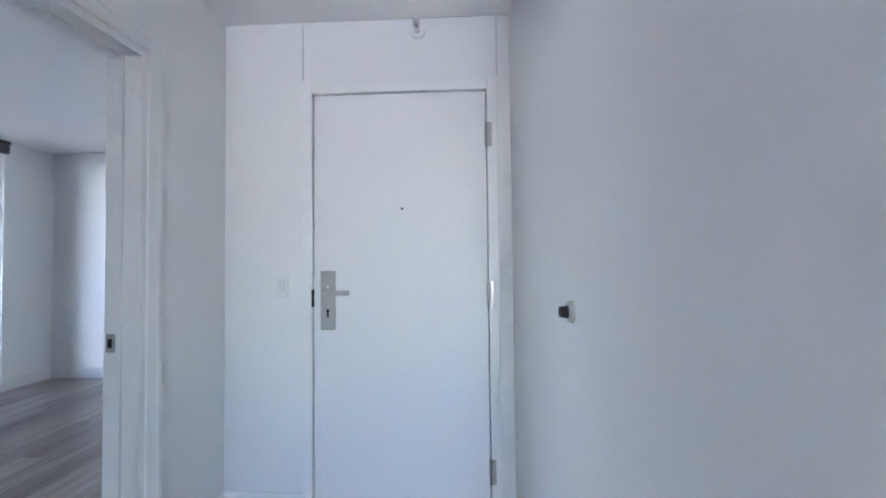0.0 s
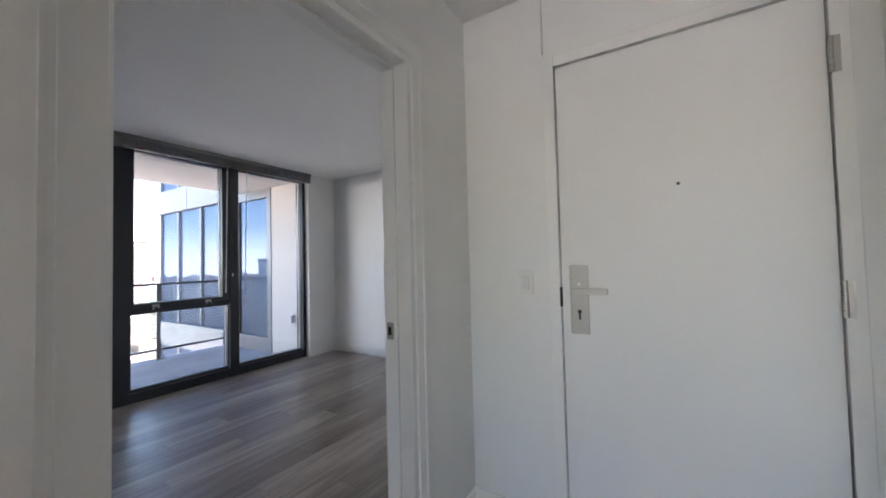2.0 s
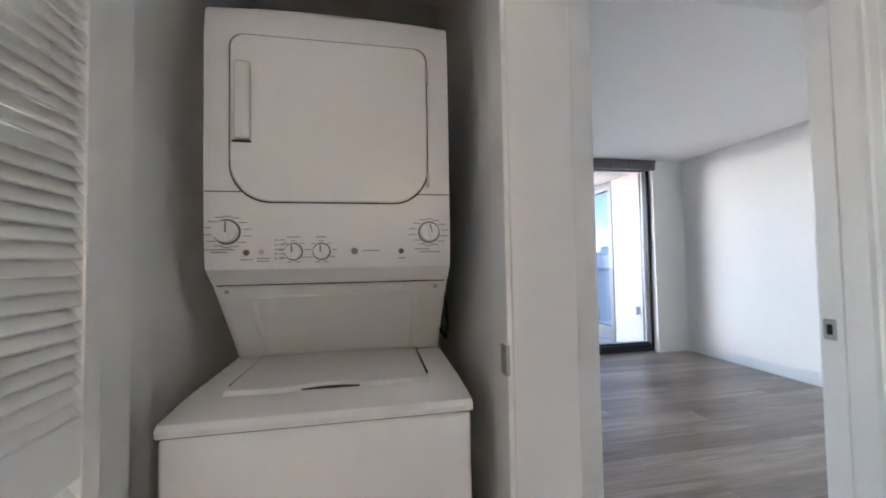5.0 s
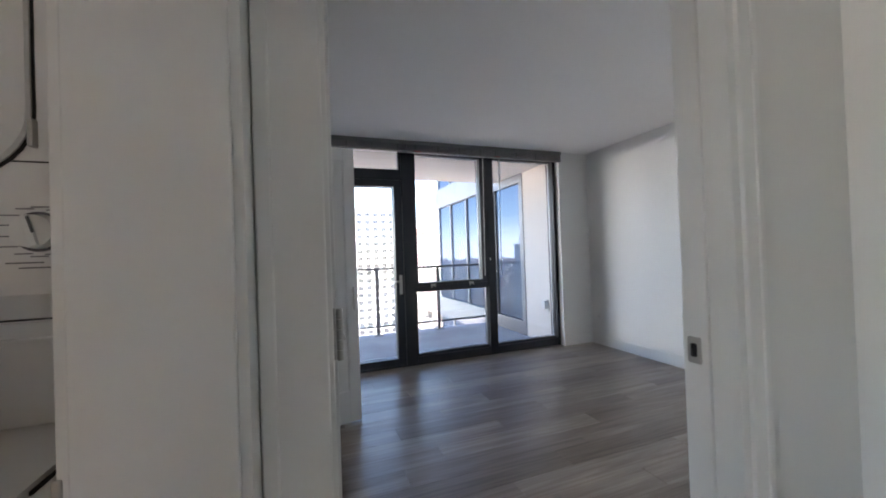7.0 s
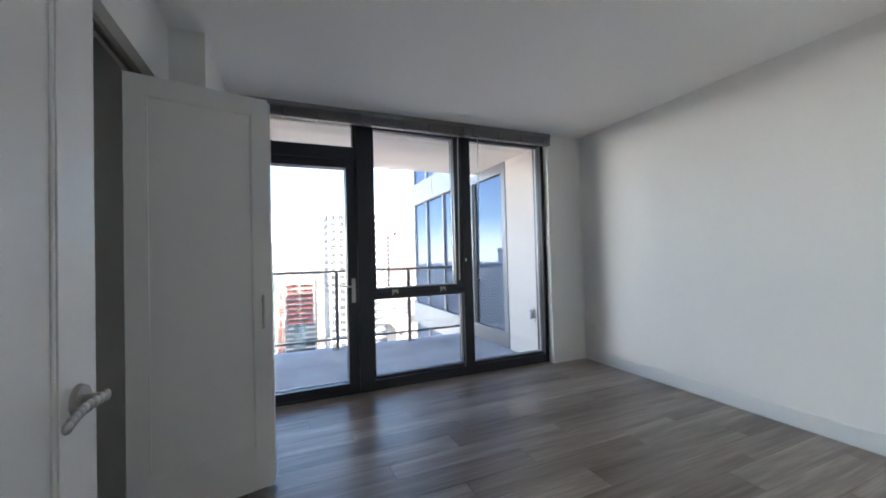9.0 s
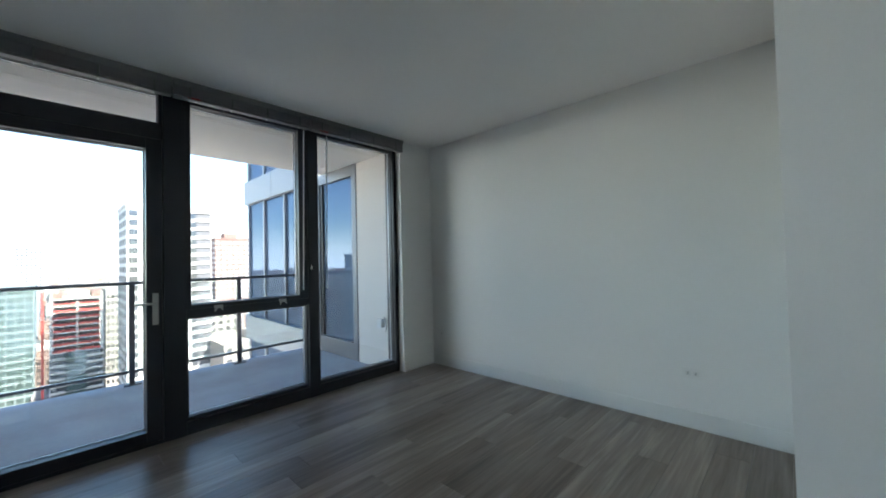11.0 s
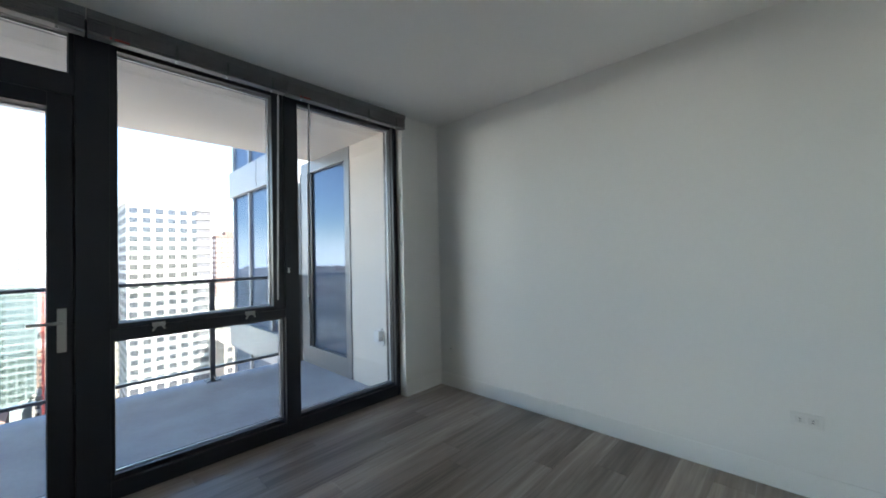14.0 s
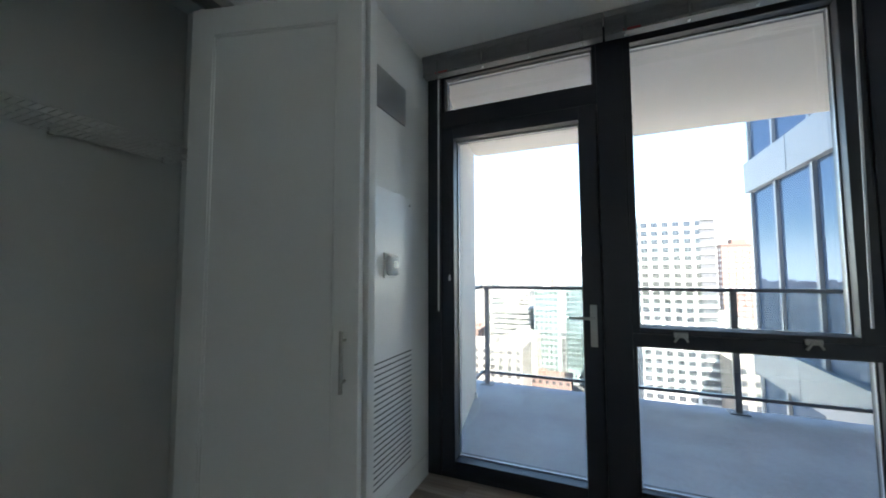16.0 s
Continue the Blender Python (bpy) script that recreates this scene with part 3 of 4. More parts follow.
part("badge", cyl(bmesh.new(), (x - 0.002, 0.057, 1.296), (x + 0.0025, 0.057, 1.296), 0.0095, seg=20), material("badge_grey", (0.18, 0.18, 0.19), 0.3, 0.6), wd, "round grey maker's badge")
for y0, y1, z in ((0.077, 0.127, 1.297), (-0.238, -0.208, 1.276), (-0.197, -0.165, 1.279), (-0.197, -0.168, 1.272), (0.177, 0.197, 1.275), (-0.325, -0.25, 1.303), (-0.31, -0.27, 1.296), (0.225, 0.27, 1.300), (0.24, 0.30, 1.292), (-0.122, -0.086, 1.336), (-0.046, -0.018, 1.336)):
    part("printed_word", B(control_x(z) + 0.0004, control_x(z) + 0.001, y0, y1, z - 0.0011, z + 0.0011), GREYTXT, wd, "small grey print that cannot be read")
for i in range(5):
    z = 1.278 + i * 0.0125
    bm = cyl(bmesh.new(), (control_x(z) - 0.001, -0.150, z), (control_x(z) + 0.0012, -0.150, z), 0.0022, seg=10)
    box(bm, control_x(z) + 0.0004, control_x(z) + 0.001, -0.143, -0.127, z - 0.001, z + 0.001)
    part("indicator", bm, GREYTXT, wd)
part("sensor", cyl(bmesh.new(), (control_x(1.296) - 0.001, -0.186, 1.296), (control_x(1.296) + 0.0012, -0.186, 1.296), 0.0075, seg=16), material("print_pale", (0.55, 0.55, 0.55)), wd)
pts = [(-1.0, 0.685, 1.30), (-0.93, 0.69, 1.12), (-0.88, 0.688, 1.03), (-0.91, 0.686, 0.98), (-1.02, 0.684, 0.99)]
cable = thing("cable", pose(0, 0, 0), "black appliance cable beside the dryer", "cable")
part("cord", tube(bmesh.new(), pts + [(-1.15, 0.684, 1.05), (-1.345, 0.684, 1.1)], 0.006), CORD, cable, smooth=True)

# ---- louvred folding doors of the laundry, folded open ----


def louvre_leaf(m):
    leaf = thing("louvred_door", m, "white louvred folding door leaf, folded open", "door", "laundry folding door leaves")
    w, h, t = 0.40, 2.145, 0.028
    for x0, x1 in ((0, 0.045), (w - 0.045, w)):
        part("stile", B(x0, x1, -t / 2, t / 2, 0, h, bev=0.003), TRIM, leaf)
    for z0, z1 in ((0, 0.12), (0.90, 1.0), (h - 0.09, h)):
        part("rail", B(0.045, w - 0.045, -t / 2 + 0.001, t / 2 - 0.001, z0, z1, bev=0.002), TRIM, leaf)
    bm = B(0.043, w - 0.043, -0.0175, 0.0175, -0.003, 0.003, bev=0.0015, seg=1)
    bm.transform(Matrix.Rotation(radians(-56), 4, "X"))
    me = mesh_of("slat", bm, TRIM)
    n = [0.137 + i * 0.0262 for i in range(29)] + [1.017 + i * 0.0262 for i in range(40)]
    for z in n:
        s = new("slat", me)
        s.parent = leaf
        s.location = (0, 0, z)
    return leaf


leaf = louvre_leaf(pose(-0.335, -0.075, 0.012, 0, 0, 2))
copy_thing(leaf, pose(-0.335, -0.122, 0.012, 0, 0, -3))

# ---- wardrobe: folded doors, track, wire shelf ----
for i, (x, rot) in enumerate(((-2.655, 103.6), (-2.9, 84.0))):
    wl = shaker_leaf("wardrobe_door", 0.61, 2.105, 0.034, 0.082, 0.235, 2.01, 0, DOORP, pose(x, 0.737, 0.022, 0, 0, rot), "white one-panel folding wardrobe door, folded open", "door")
    if i == 0:
        bm = bmesh.new()
        cyl(bm, (0.568, -0.045, 0.855), (0.568, -0.045, 1.035), 0.006, seg=14)
        hd = part("handle", bm, STEEL, wl, "brushed steel bar handle", smooth=True)
        for z in (0.885, 1.005):
            part("standoff", cyl(bmesh.new(), (0.568, -0.015, z), (0.568, -0.045, z), 0.005, seg=12), STEEL, hd, smooth=True)
bm = bmesh.new()
box(bm, -2.93, -1.45, 0.739, 0.744, HC - 0.028, HC)
box(bm, -2.93, -1.45, 0.766, 0.771, HC - 0.028, HC)
box(bm, -2.93, -1.45, 0.744, 0.766, HC - 0.004, HC)
tr = thing("door_track", ORIGIN, "steel folding-door track under the header", "track")
part("rail", bm, STEEL, tr)
shelf = thing("wire_shelf", pose(0, 0, 1.775), "white coated wire closet shelf on the back wall", "shelf")
for y in (0.075, 0.19, 0.36):
    part("long_wire", cyl(bmesh.new(), (-3.035, y, 0), (-1.455, y, 0), 0.0032, seg=8), PLASTIC, shelf, smooth=True)
part("long_wire", cyl(bmesh.new(), (-3.035, 0.362, -0.028), (-1.455, 0.362, -0.028), 0.0038, seg=8), PLASTIC, shelf, smooth=True)
me = mesh_of("cross_wire", cyl(bmesh.new(), (0, 0.066, 0.004), (0, 0.366, 0.004), 0.0016, seg=6), PLASTIC, True)
for i in range(62):
    w = new("cross_wire", me)
    w.parent = shelf
    w.location = (-3.02 + i * 0.0252, 0, 0)
for x in (-2.95, -2.55, -2.05, -1.55):
    part("wall_clip", B(x - 0.009, x + 0.009, 0.06, 0.082, -0.012, 0.014, bev=0.002), PLASTIC, shelf)

# ---- air unit wall ----
g = thing("air_grille", pose(-3.305, YS, 2.062), "grey metal louvred air grille on the wall", "vent")
# Backing sheet, coloured dark to paint the shade between the slats.
part("frame", B(-0.365, 0.0, 0, 0.003, 0, 0.215, bev=0.001), material("painted_grille_shade", (0.20, 0.20, 0.20), 0.6), g)
for i in range(14):
    bm = B(-0.365, 0.0, 0.0, 0.011, -0.0016, 0.0016)
    bm.transform(Matrix.Rotation(radians(28), 4, "X"))
    part("slat", bm, material("grille_metal", (0.58, 0.58, 0.57), 0.4, 0.3), g).location = (0, 0.002, 0.008 + i * 0.0152)
p = thing("access_panel", pose(-3.29, YS, 0.16), "white metal access panel with slotted lower half", "panel")
part("sheet", B(-0.455, 0.0, 0, 0.012, 0, 1.495, bev=0.003), DOORP, p)
for x, z in ((-0.035, 1.45), (-0.42, 1.45)):
    part("screw", cyl(bmesh.new(), (x, 0.012, z), (x, 0.0155, z), 0.008, seg=14), STEEL, p)
# Slots are dark strips on the sheet, their inner shade painted in.
me = mesh_of("slot", B(-0.445, -0.012, 0.0118, 0.0135, -0.0032, 0.0032), material("painted_slot_shade", (0.09, 0.10, 0.10), 0.8))
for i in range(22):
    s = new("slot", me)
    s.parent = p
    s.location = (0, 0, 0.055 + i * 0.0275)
th = thing("thermostat", pose(-3.487, YS + 0.012, 1.265), "white digital thermostat on the access panel", "thermostat")
part("base", B(-0.055, 0.055, 0, 0.010, -0.064, 0.064, bev=0.004), PLASTIC, th)
part("housing", B(-0.050, 0.050, 0.008, 0.040, -0.052, 0.052, bev=0.018, seg=4), PLASTIC, th, smooth=True)
part("display", B(-0.020, 0.018, 0.0395, 0.0415, -0.012, 0.022, bev=0.001), material("lcd", (0.20, 0.24, 0.24), 0.2), th, "grey display")

# ---- outlet on the far wall ----


def outlet(m, label):
    o = thing("power_outlet", m, label, "outlet")
    part("plate", B(-0.06, 0.06, -0.006, 0.0, -0.036, 0.036, bev=0.003), PLASTIC, o)
    for x in (-0.024, 0.024):
        r = part("receptacle", B(x - 0.019, x + 0.019, -0.009, -0.005, -0.017, 0.017, bev=0.002), material("rocker_plastic", (0.72, 0.72, 0.70), 0.3), o)
        for dz in (-0.006, 0.006):
            part("slot", B(x - 0.006, x + 0.004, -0.0096, -0.0085, dz - 0.0013, dz + 0.0013), DARKHOLE, r)
    return o


outlet(pose(-1.29, YN, 0.39), "white horizontal double power outlet")

j = thing("wall_jack", pose(-3.767, YN, 0.37), "small white wall plate with a round jack", "outlet")
part("plate", B(-0.035, 0.035, -0.006, 0.0, -0.057, 0.057, bev=0.003), PLASTIC, j)
part("socket", cyl(bmesh.new(), (0, -0.005, 0), (0, -0.011, 0), 0.007, 0.006, seg=14), STEEL, j, smooth=True)

# ---- window wall ----
F0, ZH = -4.12, 2.575
win = setting("window_1", bmesh.new(), BLACK, "black metal window wall with a balcony door", "window")


def bar(name, y0, y1, z0, z1, x0=F0, x1=XW, bev=0.003, mat=None):
    return part(name, B(x0, x1, y0, y1, z0, z1, bev=bev), mat or BLACK, win)


bar("window_frame", 1.003, 1.09, 0.001, ZH)
bar("mullion", 2.02, 2.155, 0.001, ZH)
bar("mullion", 3.10, 3.205, 0.001, ZH)
bar("window_frame", 4.105, 4.153, 0.001, ZH)
for y0, y1 in ((1.09, 2.02), (2.155, 3.10), (3.205, 4.105)):
    bar("head", y0, y1, 2.50, ZH, x1=XW - 0.003)
for y0, y1 in ((2.155, 3.10), (3.205, 4.105)):
    bar("window_sill", y0, y1, 0.001, 0.095, x1=XW - 0.003)
bar("window_sill", 1.09, 2.02, 0.001, 0.025, x1=XW - 0.003)
bar("transom", 1.09, 2.02, 2.15, 2.255, x1=XW - 0.004)
bar("transom", 2.155, 3.10, 0.855, 0.915, x1=XW - 0.004)


def glazed(name, y0, y1, z0, z1, fr, x0, x1, cls, pane_x=None):
    """A black sash of four bars round one pane; fr is left, right, bottom, top."""
    s = part(name, B(x0, x1, y0, y0 + fr[0], z0, z1, bev=0.003), BLACK, win)
    part("sash_bar", B(x0, x1, y1 - fr[1], y1, z0, z1, bev=0.003), BLACK, s)
    part("sash_bar", B(x0, x1 - 0.001, y0 + fr[0], y1 - fr[1], z0, z0 + fr[2], bev=0.002), BLACK, s)
    part("sash_bar", B(x0, x1 - 0.001, y0 + fr[0], y1 - fr[1], z1 - fr[3], z1, bev=0.002), BLACK, s)
    px = pane_x if pane_x is not None else (x0 + x1) / 2
    bm = bmesh.new()
    c = [(y0 + fr[0] - 0.006, z0 + fr[2] - 0.006), (y1 - fr[1] + 0.006, z0 + fr[2] - 0.006), (y1 - fr[1] + 0.006, z1 - fr[3] + 0.006), (y0 + fr[0] - 0.006, z1 - fr[3] + 0.006)]
    bm.faces.new([bm.verts.new((px, y, z)) for y, z in c])
    me = bpy.data.meshes.new(cls)
    bm.to_mesh(me)
    bm.free()
    me.materials.append(PANE)
    g = new(cls, me)
    g.parent = s
    g.visible_shadow = False
    bm = bmesh.new()
    a0, a1, c0, c1 = y0 + fr[0], y1 - fr[1], z0 + fr[2], z1 - fr[3]
    for d in ((a0, a0 + 0.006, c0, c1), (a1 - 0.006, a1, c0, c1), (a0, a1, c0, c0 + 0.006), (a0, a1, c1 - 0.006, c1)):
        box(bm, px - 0.012, px + 0.012, *d)
    part("spacer", bm, material("spacer_metal", (0.33, 0.34, 0.36), 0.4, 0.4), s)
    return s


glazed("balcony_door", 1.10, 2.012, 0.03, 2.145, (0.082, 0.09, 0.075, 0.075), -4.10, XW + 0.004, "pane", -4.06)
glazed("transom_sash", 1.09, 2.02, 2.255, 2.50, (0.02, 0.02, 0.02, 0.012), -4.10, XW - 0.03, "pane", -4.06)
glazed("upper_sash", 2.155, 3.10, 0.915, 2.50, (0.034, 0.08, 0.03, 0.045), -4.10, XW - 0.012, "pane", -4.06)
glazed("lower_light", 2.155, 3.10, 0.095, 0.855, (0.018, 0.012, 0.028, 0.012), -4.10, XW - 0.03, "pane", -4.06)
glazed("side_light", 3.205, 4.105, 0.095, 2.50, (0.014, 0.008, 0.024, 0.04), -4.10, XW - 0.03, "pane", -4.06)
for y0, y1, z0, z1 in ((1.088, 1.118, 0.024, 2.152), (1.994, 2.022, 0.024, 2.152), (1.118, 1.994, 2.120, 2.152), (1.118, 1.994, 0.024, 0.055)):
    bar("door_stop", y0, y1, z0, z1, F0 + 0.002, -4.098, 0.001)
hk = part("door_handle", B(XW + 0.004, XW + 0.014, 1.955, 1.99, 0.835, 1.055, bev=0.003), STEEL, win, "satin nickel balcony door handle")
bm = cyl(bmesh.new(), (XW + 0.01, 1.972, 0.985), (XW + 0.055, 1.972, 0.985), 0.009, seg=14)
cyl(bm, (XW + 0.052, 1.978, 0.985), (XW + 0.050, 1.855, 0.987), 0.0085, 0.007, seg=14)
part("lever", bm, STEEL, hk, smooth=True)
part("cylinder", cyl(bmesh.new(), (XW + 0.01, 1.972, 0.885), (XW + 0.020, 1.972, 0.885), 0.012, seg=18), STEEL, hk, smooth=True)
for y in (2.365, 2.86):
    lt = part("sash_latch", B(XW - 0.012, XW + 0.006, y - 0.03, y + 0.03, 0.905, 0.930, bev=0.003), STEEL, win, "small metal window latch")
    bm = bmesh.new()
    cyl(bm, (XW + 0.012, y - 0.004, 0.925), (XW + 0.016, y - 0.032, 0.885), 0.006, seg=10)
    cyl(bm, (XW + 0.012, y + 0.004, 0.925), (XW + 0.016, y + 0.026, 0.890), 0.005, seg=10)
    cyl(bm, (XW + 0.004, y, 0.92), (XW + 0.016, y, 0.92), 0.010, seg=12)
    part("cam", bm, STEEL, lt, smooth=True)

# ---- blinds drawn up under the ceiling ----


def blind(y0, y1, wand_y, cord_y):
    b = thing("window_blind", pose(0, 0, -0.025), "grey slatted blind drawn up to its headrail", "blind", "window blinds")
    part("headrail", B(-3.925, -3.872, y0 + 0.003, y1 - 0.003, 2.558, 2.604, bev=0.002), BLIND, b)
    part("valance", B(-3.868, -3.862, y0 + 0.002, y1 - 0.002, 2.566, 2.602, bev=0.002), BLIND, b)
    n = 11
    for i in range(n):
        z = 2.5515 - i * 0.0052
        part("slat", B(-3.924 + 0.002 * (i % 3), -3.872 + 0.002 * ((i * 7) % 3), y0 + 0.006, y1 - 0.006, z - 0.0016, z + 0.0012), BLIND, b)
    part("bottom_rail", B(-3.924, -3.868, y0 + 0.005, y1 - 0.005, 2.474, 2.4925, bev=0.003), BLIND, b)
    for u in (0.1, 0.37, 0.63, 0.9):
        y = y0 + (y1 - y0) * u
        part("ladder_tape", B(-3.8675, -3.8660, y - 0.006, y + 0.006, 2.473, 2.556), material("tape_grey", (0.16, 0.16, 0.165), 0.8), b)
        part("cord_button", cyl(bmesh.new(), (-3.895, y, 2.4745), (-3.895, y, 2.467), 0.006, seg=10), ALU, b)
    part("warning_tag", B(-3.8678, -3.8668, y0 + 0.09, y0 + 0.17, 2.479, 2.489), material("tag_red", (0.35, 0.03, 0.03), 0.5), b, "small red printed tag")
    w = part("tilt_wand", cyl(bmesh.new(), (-3.905, wand_y, 2.455), (-3.925, wand_y - 0.012, 1.02), 0.0055, seg=8), ALU, b, "clear plastic tilt wand")
    part("hook", cyl(bmesh.new(), (-3.9, wand_y, 2.475), (-3.905, wand_y, 2.45), 0.003, seg=8), STEEL, w)
    pts = []
    for i in range(19):
        u = i / 18
        z = 2.47 - 1.14 * u if u < 0.85 else 2.47 - 1.14 * 0.85 - 0.10 * math.sin((u - 0.85) / 0.15 * math.pi)
        pts.append((-3.93, cord_y + (0.004 * math.sin(u * 9) if u < 0.85 else 0.05 * (u - 0.85) / 0.15), z))
    pts += [(-3.93, cord_y + 0.05, 1.62), (-3.93, cord_y + 0.02, 1.95)]
    c = part("lift_cord", tube(bmesh.new(), pts, 0.0017, 6), CORD, b, "thin black lift cord", smooth=True)
    part("tassel", cyl(bmesh.new(), (-3.93, cord_y + 0.045, 1.24), (-3.93, cord_y + 0.045, 1.205), 0.005, 0.008, seg=10), ALU, c)
    part("tassel_cord", cyl(bmesh.new(), (-3.93, cord_y + 0.04, 1.50), (-3.93, cord_y + 0.045, 1.23), 0.0015, seg=6), CORD, c)
    return b


blind(1.015, 2.062, 1.112, 1.125)
blind(2.062, 3.088, 3.035, 3.06)
blind(3.088, 4.178, 3.262, 4.125)

# ---- balcony ----
setting("balcony_floor", B(-6.14, F0, -0.2, 4.19, -0.3, ZB), CONCRETE, "bare grey concrete balcony floor", "balcony")
bm = B(-5.70, F0, 0.80, 4.19, 2.51, 2.95)
setting("balcony_ceiling", bm, STUCCO, "painted concrete balcony ceiling", "ceiling")
bm = bmesh.new()
vs = [bm.verts.new((x, y, z)) for z in (ZB - 0.3, 2.95) for x, y in ((F0, 1.06), (-5.66, 0.78), (-5.66, 0.2), (F0, 0.2))]
for f in ((0, 1, 2, 3), (7, 6, 5, 4), (0, 4, 5, 1), (1, 5, 6, 2), (2, 6, 7, 3), (3, 7, 4, 0)):
    bm.faces.new([vs[i] for i in f])
setting("balcony_wall_1", bm, STUCCO, "white painted concrete balcony side wall", "wall")
setting("balcony_wall_2", B(-4.82, F0, 4.175, 4.8, ZB, 2.51), STUCCO, "white painted concrete balcony side wall", "wall")
rail = thing("balcony_railing", pose(-6.03, 0, ZB), "dark grey metal balcony railing", "railing")
part("top_rail", B(-0.03, 0.03, 0.72, 4.17, 1.09, 1.125, bev=0.004), RAIL, rail)
part("bottom_rail", B(-0.015, 0.015, 0.76, 4.17, 0.125, 0.155, bev=0.003), RAIL, rail)
for y in (0.80, 2.06, 3.14, 4.15):
    ps = part("post", B(-0.02, 0.02, y - 0.025, y + 0.025, 0.008, 1.09, bev=0.003), RAIL, rail)
    part("base_plate", B(-0.06, 0.06, y - 0.075, y + 0.075, 0.0, 0.010, bev=0.002), RAIL, ps)
    for dx, dy in ((-0.045, -0.055), (0.045, -0.055), (-0.045, 0.055), (0.045, 0.055)):
        part("bolt", cyl(bmesh.new(), (dx, y + dy, 0.009), (dx, y + dy, 0.02), 0.008, seg=6), STEEL, ps)
CLEAR = glass("railing_glass", (0.93, 0.96, 0.95))
for y0, y1 in ((0.83, 2.03), (2.09, 3.11), (3.17, 4.12)):
    part("glass_panel", B(-0.004, 0.004, y0, y1, 0.157, 1.088), CLEAR, rail, "clear glass infill panel").visible_shadow = False
part("side_rail", B(-0.03, 0.38, 0.70, 0.755, 1.091, 1.124, bev=0.004), RAIL, rail)
part("side_bottom_rail", B(-0.015, 0.38, 0.735, 0.765, 0.126, 0.154, bev=0.003), RAIL, rail)
o = thing("outdoor_outlet", pose(-4.30, 4.175, 0.50), "white weatherproof outlet box with a cable", "outlet")
part("box", B(-0.035, 0.035, -0.05, 0, -0.05, 0.05, bev=0.006), PLASTIC, o)
part("cover", B(-0.04, 0.04, -0.062, -0.048, -0.055, 0.055, bev=0.006), PLASTIC, o)
part("conduit", tube(bmesh.new(), [(0.03, -0.03, 0.045), (0.07, -0.035, 0.08), (0.095, -0.035, 0.04), (0.095, -0.03, -0.06), (0.06, -0.02, -0.09)], 0.005), material("cord_grey", (0.3, 0.3, 0.3)), o, smooth=True)
dg = thing("balcony_drain", pose(-5.55, 0.80, ZB), "small pale drain fitting on the balcony", "drain")
part("cup", cyl(bmesh.new(), (0, 0, 0), (0, 0, 0.05), 0.03, 0.02, seg=16), PLASTIC, dg, smooth=True)
part("spout", cyl(bmesh.new(), (0, 0, 0.04), (0.05, 0.03, 0.06), 0.010, seg=12), PLASTIC, dg, smooth=True)


def mirror_glass(name, colour, share):
    """Coated facade glass: a dark body under a strong even reflection."""
    m = bpy.data.materials.new(name)
    m.use_nodes = True
    nt = m.node_tree
    b = nt.nodes["Principled BSDF"]
    b.inputs["Base Color"].default_value = (*colour, 1)
    b.inputs["Roughness"].default_value = 0.02
    b.inputs["Specular IOR Level"].default_value = 0.0
    g = nt.nodes.new("ShaderNodeBsdfGlossy")
    g.inputs["Roughness"].default_value = 0.0
    g.inputs["Color"].default_value = (0.58, 0.74, 1.0, 1)
    mix = nt.nodes.new("ShaderNodeMixShader")
    mix.inputs[0].default_value = share
    nt.links.new(b.outputs[0], mix.inputs[1])
    nt.links.new(g.outputs[0], mix.inputs[2])
    nt.links.new(mix.outputs[0], nt.nodes["Material Output"].inputs[0])
    return m


COATED = mirror_glass("coated_glass", (0.05, 0.075, 0.12), 0.115)
GREYMETAL = material("grey_cladding", (0.22, 0.23, 0.25), 0.45, 0.3, var=0.05)
PALEMETAL = material("pale_cladding", (0.25, 0.265, 0.29), 0.5, 0.1, var=0.05)
# framed glazing of the neighbouring room, flush with the balcony's side wall
nb = setting("window_2", bmesh.new(), GREYMETAL, "grey-framed glazing beside the balcony", "window")
for d in ((-4.93, -4.822, ZB, 2.51), (-5.98, -5.80, ZB, 2.51)):
    part("frame", B(d[0], d[1], 4.165, 4.30, d[2], d[3], bev=0.004), GREYMETAL, nb)
part("frame", B(-5.80, -4.93, 4.166, 4.30, 2.37, 2.51, bev=0.004), GREYMETAL, nb)
part("frame", B(-5.80, -4.93, 4.166, 4.30, ZB, 0.17, bev=0.004), GREYMETAL, nb)
part("gasket", B(-5.80, -5.74, 4.185, 4.29, 0.17, 2.37), BLACK, nb)
part("pane", B(-5.74, -4.93, 4.21, 4.216, 0.17, 2.37), COATED, nb)
part("backing", B(-5.98, -4.82, 4.30, 4.34, ZB, 2.51), GREYMETAL, nb)

# the wing of the same tower past the balcony
wing = thing("tower_wing", pose(0, 4.18, 0), "glass-clad tower wing with pale floor bands", "building")
XA, XC = -6.14, -8.74
PIT = 2.68
part("core", B(XC + 0.08, XA, 0.12, 6.0, -72, 9), GREYMETAL, wing)
